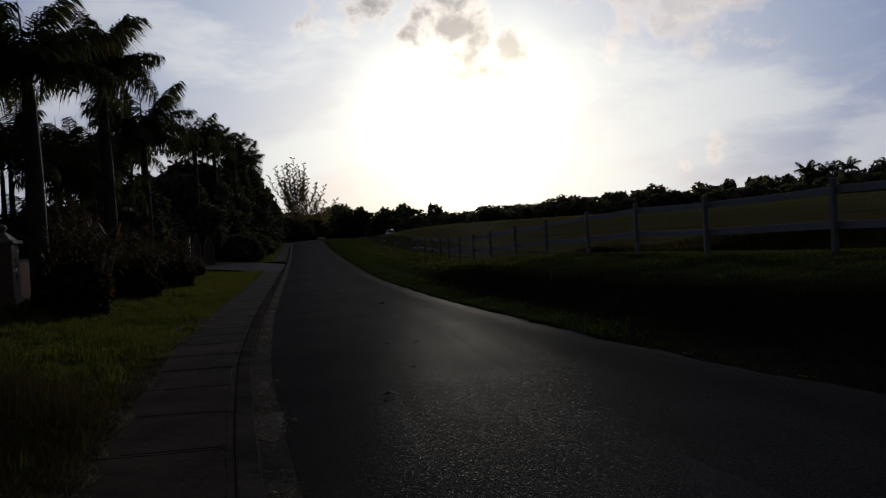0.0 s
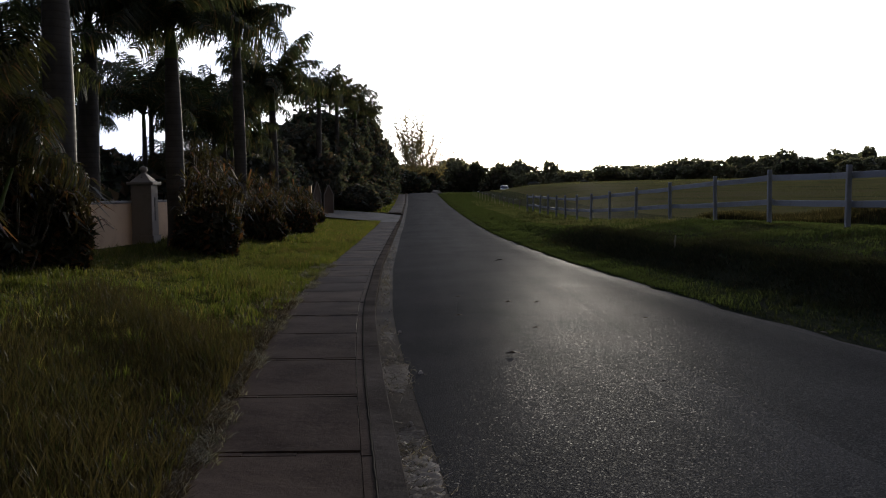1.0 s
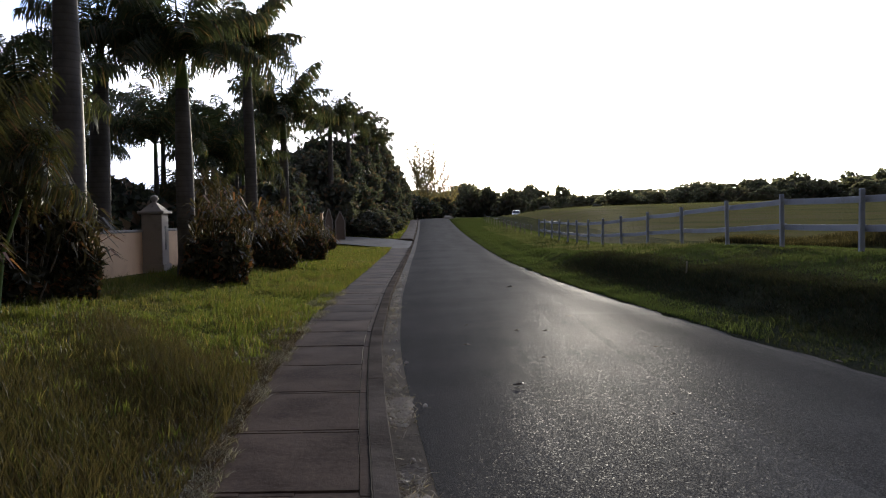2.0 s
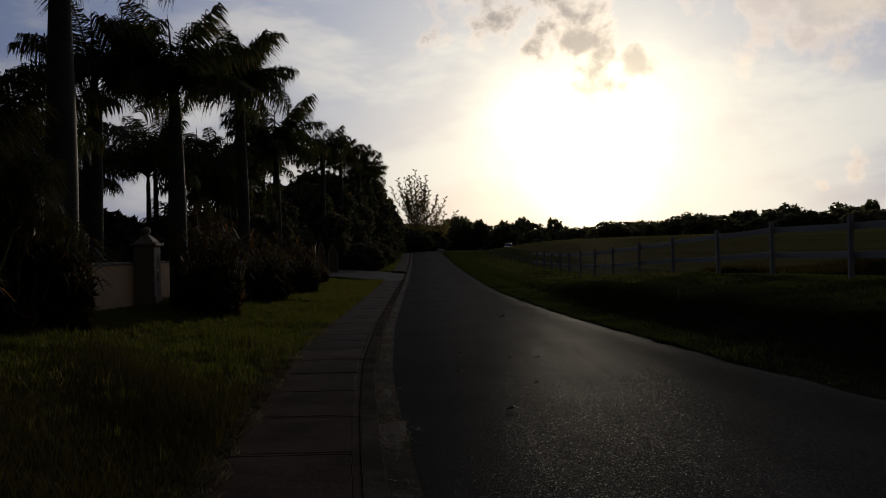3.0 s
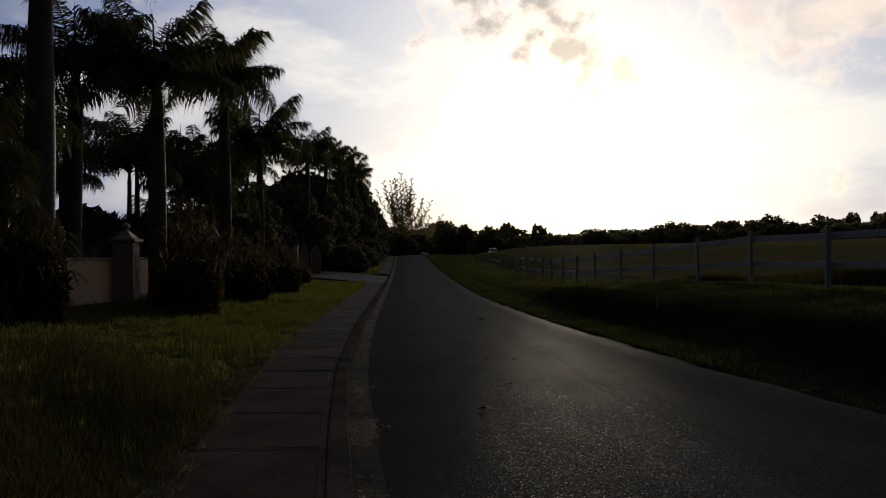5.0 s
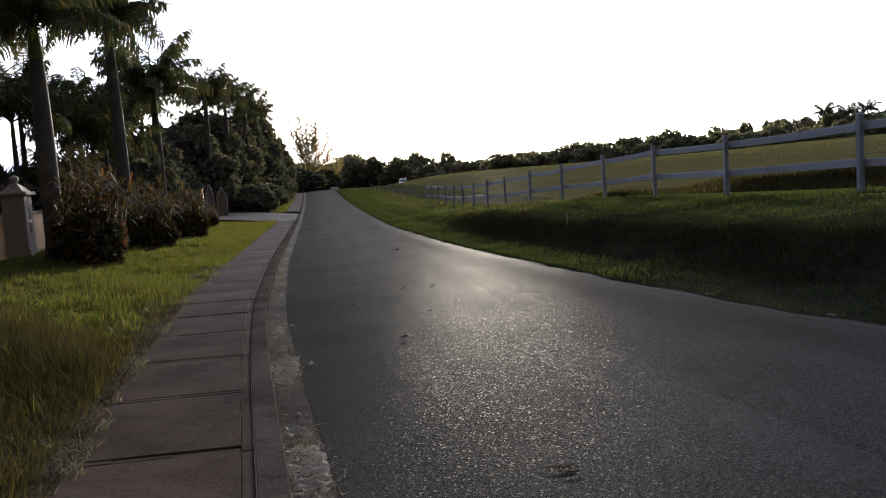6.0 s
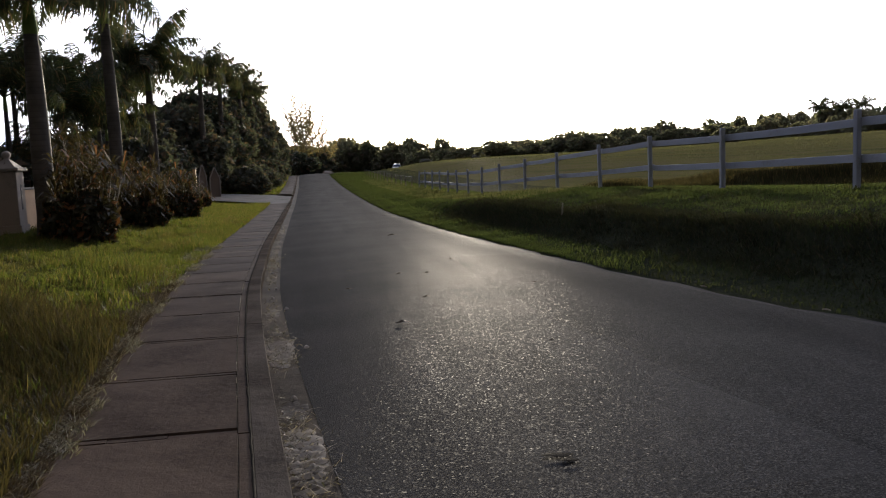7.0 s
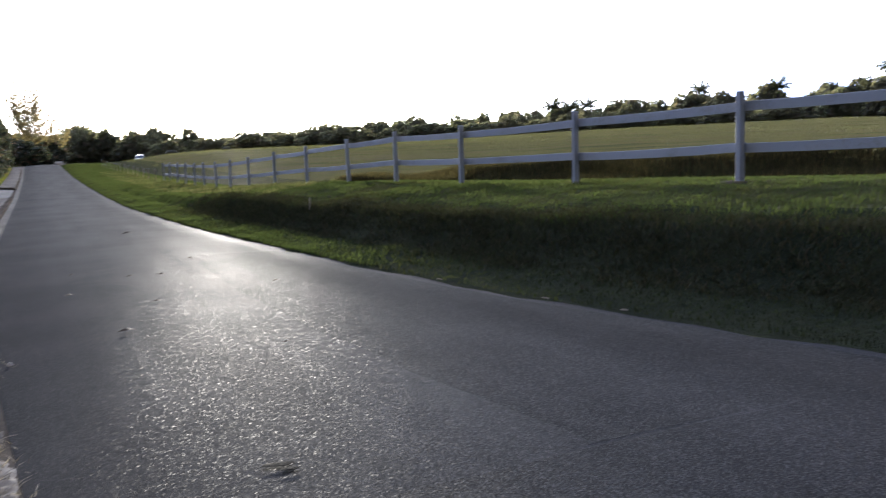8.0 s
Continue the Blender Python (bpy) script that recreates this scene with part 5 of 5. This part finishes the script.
    y = 22 + 60 * rng.random(n) ** 1.2
    o = 2.2 + 2.6 * rng.random(n)
    x = right_edge(y) + o
    v, f = blades(rng, x, y, 0.07 + 0.06 * np.sin(y * 0.8) ** 2, 0.010 + 0.0004 * y)
    tagged(new("seeding_grass", mesh_of("seeding_grass", v, f, PASTURE)), "tan seeding grass along the crown of the far bank", "grass", kind="stuff")
    # longer grass behind the fence, its shaded near side put into the colour
    n = 46000
    y = 1 + 33 * rng.random(n)
    o = 8.5 + 1.3 * rng.random(n)
    x = right_edge(y) + o
    v, f = blades(rng, x, y, 0.26 * (0.55 + 0.5 * np.sin(y * 0.45) ** 2), 0.014)
    tagged(new("tall_grass", mesh_of("tall_grass", v, f, RANK)), "long rank grass behind the fence", "grass", kind="stuff")
    n = 80000
    r, az = 14 + 130 * rng.random(n) ** 0.8, np.radians(3 + 62 * rng.random(n))
    x, y = r * np.sin(az), r * np.cos(az)
    keep = x - right_edge(y) > 8
    x, y, r = x[keep], y[keep], r[keep]
    straw = np.sin(r * 0.16 + 2.1 * np.sin(az[keep] * 5)) + np.sin(r * 0.37 + az[keep] * 9) + rng.normal(size=len(x)) * 0.5 > 0.35
    v, f = blades(rng, x[straw], y[straw], 0.035 + 0.0004 * r[straw], 0.008 + 0.0003 * r[straw])
    tagged(new("straw_grass", mesh_of("straw_grass", v, f, PASTURE)), "dry straw patches on the grazed pasture", "grass", kind="stuff")
    x, y, r = x[~straw], y[~straw], r[~straw]
    v, f = blades(rng, x, y, 0.035 + 0.0004 * r, 0.008 + 0.0003 * r)
    tagged(new("pasture_grass", mesh_of("pasture_grass", v, f, PASTURE)), "grazed pasture grass on the rise", "grass", kind="stuff")


# ---- small things ----
def flat_lump(w_, l, h, seed, n=14):
    """A low ragged mound."""
    rnd = random.Random(seed)
    v, f = [(0, 0, h)], []
    for ring, (s, z) in enumerate(((0.45, 0.9), (0.8, 0.5), (1.0, -0.1))):
        for k in range(n):
            a = 2 * math.pi * k / n
            q = s * rnd.uniform(0.8, 1.15)
            v.append((w_ / 2 * q * math.cos(a), l / 2 * q * math.sin(a), h * z * rnd.uniform(0.7, 1.2)))
    tri = [(0, 1 + k, 1 + (k + 1) % n) for k in range(n)]
    for ring in range(2):
        b = 1 + ring * n
        for k in range(n):
            tri += [(b + k, b + n + k, b + n + (k + 1) % n), (b + k, b + n + (k + 1) % n, b + (k + 1) % n)]
    return v, tri


def road_top(x, y):
    lx, rx = float(left_edge(y)), float(right_edge(y))
    u = (x - lx) / (rx - lx)
    return float(road_z(y)) + 0.05 * (1 - (2 * u - 1) ** 2) + 0.010 if 0 < u < 1 else float(road_z(y)) + 0.006


def build_small():
    rnd = random.Random(41)
    # sand and litter washed into the gutter
    for y, ln, wd, h in ((3.95, 1.15, 0.22, 0.03), (4.85, 0.45, 0.20, 0.02), (6.25, 0.6, 0.2, 0.026), (6.75, 0.75, 0.30, 0.034), (7.3, 0.4, 0.15, 0.01), (8.5, 0.6, 0.16, 0.010),
                         (11.5, 0.9, 0.17, 0.016), (13.2, 0.8, 0.18, 0.02), (14.6, 0.8, 0.17, 0.018), (16.5, 1.2, 0.16, 0.018), (19.5, 1.6, 0.15, 0.02), (23, 2, 0.15, 0.02)):
        na, nb = 9, 44
        v = []
        for j in range(nb + 1):
            for i in range(na + 1):
                p, q = i / na * 2 - 1, j / nb * 2 - 1
                shape = 1.1 - abs(p) ** 2.5 - abs(q) ** 3 + 0.95 * noise.noise((p * 2.6, q * 5 * ln + y * 7, 1.3)) - 0.15
                ridge = math.sin(q * ln * 85 + 2.2 * p + 3 * noise.noise((p, q * 2, y))) * 0.5 + noise.noise((p * 6, q * 14, y * 3))
                v.append((p * wd / 2, q * ln / 2, h * (min(shape, 0.8) * 0.4 + 0.75 * ridge * max(0.0, min(1.0, shape))) - 0.003))
        f = [(j * (na + 1) + i, j * (na + 1) + i + 1, (j + 1) * (na + 1) + i + 1, (j + 1) * (na + 1) + i) for j in range(nb) for i in range(na)]
        thing("sand_drift", pose(float(left_edge(y)) - 0.13, y, float(road_z(y)) + 0.004, 0, 0, 4), "small rippled drift of pale washed sand in the gutter", "sand", "sand drifts in the gutter", mesh=mesh_of("sand_drift", v, f, SAND, True))
    for k, (y, o) in enumerate(((8.72, 0.03), (6.62, 0.10), (5.1, -0.1), (9.6, -0.1), (10.4, -0.05), (12.3, -0.12))):
        v, f = flat_lump(0.055, 0.045, 0.026, 70 + k, 8)
        thing("pebble", pose(float(left_edge(y)) + o, y, float(road_z(y)) + 0.004, 0, 0, 30 * k), "pale stone lying by the gutter", "stone", "stones by the gutter", mesh=mesh_of("pebble", v, f, STONE, True))
    # broken pale chips along the far edge of the asphalt
    for k, (y, o) in enumerate(((8.35, 0.0), (6.62, -0.01), (5.72, 0.0))):
        v, f = flat_lump(0.12 - 0.02 * (k % 3), 0.03, 0.012, 110 + k, 9)
        x = float(right_edge(y)) + o
        thing("edge_chip", pose(x, y, float(road_z(y)) + 0.012, 0, 0, 100 + 9 * k), "pale broken chip at the crumbling asphalt edge", "stone", "chips along the asphalt edge", mesh=mesh_of("edge_chip", v, f, SAND, True))
    # straw and runners strewn over the gutter
    rng = np.random.default_rng(19)
    xs, ys = [], []
    for y, spread, n, reach in ((4.0, 0.4, 380, 0.11), (4.6, 0.2, 90, 0.1), (6.2, 0.2, 160, 0.12), (6.75, 0.22, 300, 0.18), (7.6, 0.5, 90, 0.1), (8.6, 0.4, 90, 0.08), (11.6, 0.5, 120, 0.08),
                                (13.3, 0.5, 160, 0.09), (14.7, 0.5, 160, 0.09), (16.6, 0.9, 90, 0.08), (20.0, 1.6, 140, 0.08), (24.0, 2.0, 140, 0.08)):
        yy = y + rng.normal(size=n) * spread
        xs.append(left_edge(yy) - 0.13 + rng.normal(size=n) * reach * 0.6), ys.append(yy)
    x, y = np.concatenate(xs), np.concatenate(ys)
    v, f = blades(rng, x, y, 0.014, 0.006, 6.5, road_z(y) + 0.014)
    tagged(new("gutter_straw", mesh_of("gutter_straw", v, f, PALE)), "pale straw and grass runners strewn in the gutter", "litter", kind="stuff")
    # twigs and dead leaves on the lane
    for k, (x, y, s) in enumerate(((0.66, 7.22, 1.0), (1.05, 8.6, 0.6), (0.25, 9.7, 0.7), (0.95, 10.8, 0.8), (1.32, 10.7, 0.7), (0.3, 11.6, 0.6), (1.9, 12.4, 0.6), (2.4, 9.2, 0.5), (1.7, 6.0, 0.45), (1.47, 18.6, 1.7))):
        bm = bmesh.new()
        vs = [bm.verts.new(c) for c in ((-0.07, 0, 0.004), (-0.02, 0.025, 0.012), (0.03, 0.02, 0.02), (0.08, 0, 0.01), (0.03, -0.022, 0.016), (-0.02, -0.02, 0.008))]
        top = bm.verts.new((0.0, 0.0, 0.03))
        for a, b in zip(vs, vs[1:] + vs[:1]):
            bm.faces.new((a, b, top))
        bm.faces.new(vs[::-1])
        ob = thing("dead_leaf", pose(x, y, road_top(x, y) + 0.002, 0, 0, rnd.uniform(-30, 30)), "curled dark dead leaf on the asphalt", "leaf", "litter on the lane", mesh=bm_mesh("dead_leaf", bm, DEADLEAF))
        ob.scale = (s, s, s)
    # worn hole in the asphalt with a loose flake
    for dx, dy, w_, l in ((0.0, 0.03, 0.15, 0.06), (0.035, -0.05, 0.09, 0.045)):
        v, f = flat_lump(w_, l, 0.002, 5)
        x, y = 1.05 + dx, 3.59 + dy
        thing("pothole", pose(x, y, road_top(x, y) + 0.005, 0, 0, -14), "small dark worn hollow in the asphalt", "pothole", mesh=mesh_of("pothole", v, f, DIRT, True))
    # marker stake in the bank
    thing("marker_stake", pose(4.9, 16.5, float(ground_z(4.9, 16.5)) - 0.05, 2, 3, 0), "thin grey marker stake in the bank grass", "stake", mesh=bm_mesh("marker_stake", box((0.03, 0.03, 0.32), 0.005), OLDWOOD))
    # stones and scrub on the pasture's crest
    for k, (az, r, s, mat, lab) in enumerate(((0.15, 124, 0.8, STONE, "pale boulder beside the lane at the crest"), (7.0, 130, 0.9, CROTON_DARK, "low dark tussock on the pasture"), (10.5, 126, 0.6, CROTON_DARK, "low dark tussock on the pasture"))):
        px, py = r * math.sin(radians(az)), r * math.cos(radians(az))
        v, f = flat_lump(2.6 * s, 1.6 * s, 0.7 * s, 90 + k)
        thing("boulder" if mat is STONE else "tussock", pose(px, py, float(ground_z(px, py)) - 0.05), lab, "boulder" if mat is STONE else "tussock", mesh=mesh_of("mound", v, f, mat, True))


def build_car(x, y, rz):
    """A small white saloon, nose along -y."""
    z = float(ground_z(x, y))
    car = thing("car", pose(x, y, z, 0, 0, rz), "small white car on the far lane behind the crest", "car")

    def hull(name, rows, mat, label=""):
        """Rings of (y, half width, low z, high z) joined along the car."""
        bm = bmesh.new()
        rings = []
        for yy, hw, lo, hi in rows:
            c = (hi - lo) * 0.22
            rings.append([bm.verts.new(q) for q in ((-hw * 0.94, yy, lo), (-hw, yy, lo + c), (-hw * 0.97, yy, hi - c), (-hw * 0.86, yy, hi), (hw * 0.86, yy, hi), (hw * 0.97, yy, hi - c), (hw, yy, lo + c), (hw * 0.94, yy, lo))])
        for a, b in zip(rings[:-1], rings[1:]):
            for k in range(8):
                bm.faces.new((a[k], a[(k + 1) % 8], b[(k + 1) % 8], b[k]))
        bm.faces.new(rings[0][::-1]), bm.faces.new(rings[-1])
        return part(name, bm_mesh(name, bm, mat, False), car, label=label)

    hull("body", ((-2.0, 0.70, 0.34, 0.62), (-1.9, 0.80, 0.26, 0.72), (-1.0, 0.84, 0.22, 0.88), (0.9, 0.84, 0.22, 0.92), (1.8, 0.80, 0.26, 0.90), (1.95, 0.72, 0.36, 0.80)), CARPAINT, "white painted body")
    hull("cabin_glass", ((-1.02, 0.74, 0.86, 0.90), (-0.35, 0.66, 0.88, 1.38), (0.8, 0.66, 0.90, 1.38), (1.5, 0.72, 0.88, 0.93)), CARGLASS, "dark cabin glass")
    hull("roof", ((-0.34, 0.62, 1.36, 1.42), (0.2, 0.64, 1.37, 1.47), (0.82, 0.62, 1.36, 1.42)), CARPAINT)
    for sx in (-1, 1):
        part("headlight", bm_mesh("headlight", box((0.3, 0.06, 0.14), 0.03), CARGLASS), car, pose(sx * 0.56, -1.96, 0.56))
        for wy in (-1.25, 1.2):
            v, f = lathe([(0.0, -0.1), (0.2, -0.1), (0.29, -0.1), (0.31, -0.06), (0.31, 0.06), (0.29, 0.1), (0.0, 0.1)], 16)
            part("wheel", mesh_of("wheel", v, f, RUBBER, True), car, pose(sx * 0.74, wy, 0.31, 0, 90))


build_car(13.25, 153.0, -4)
build_fence()
build_wire_fence()
build_walls()
build_palms()
build_shrubs()
build_trees()
build_small()
build_grass()
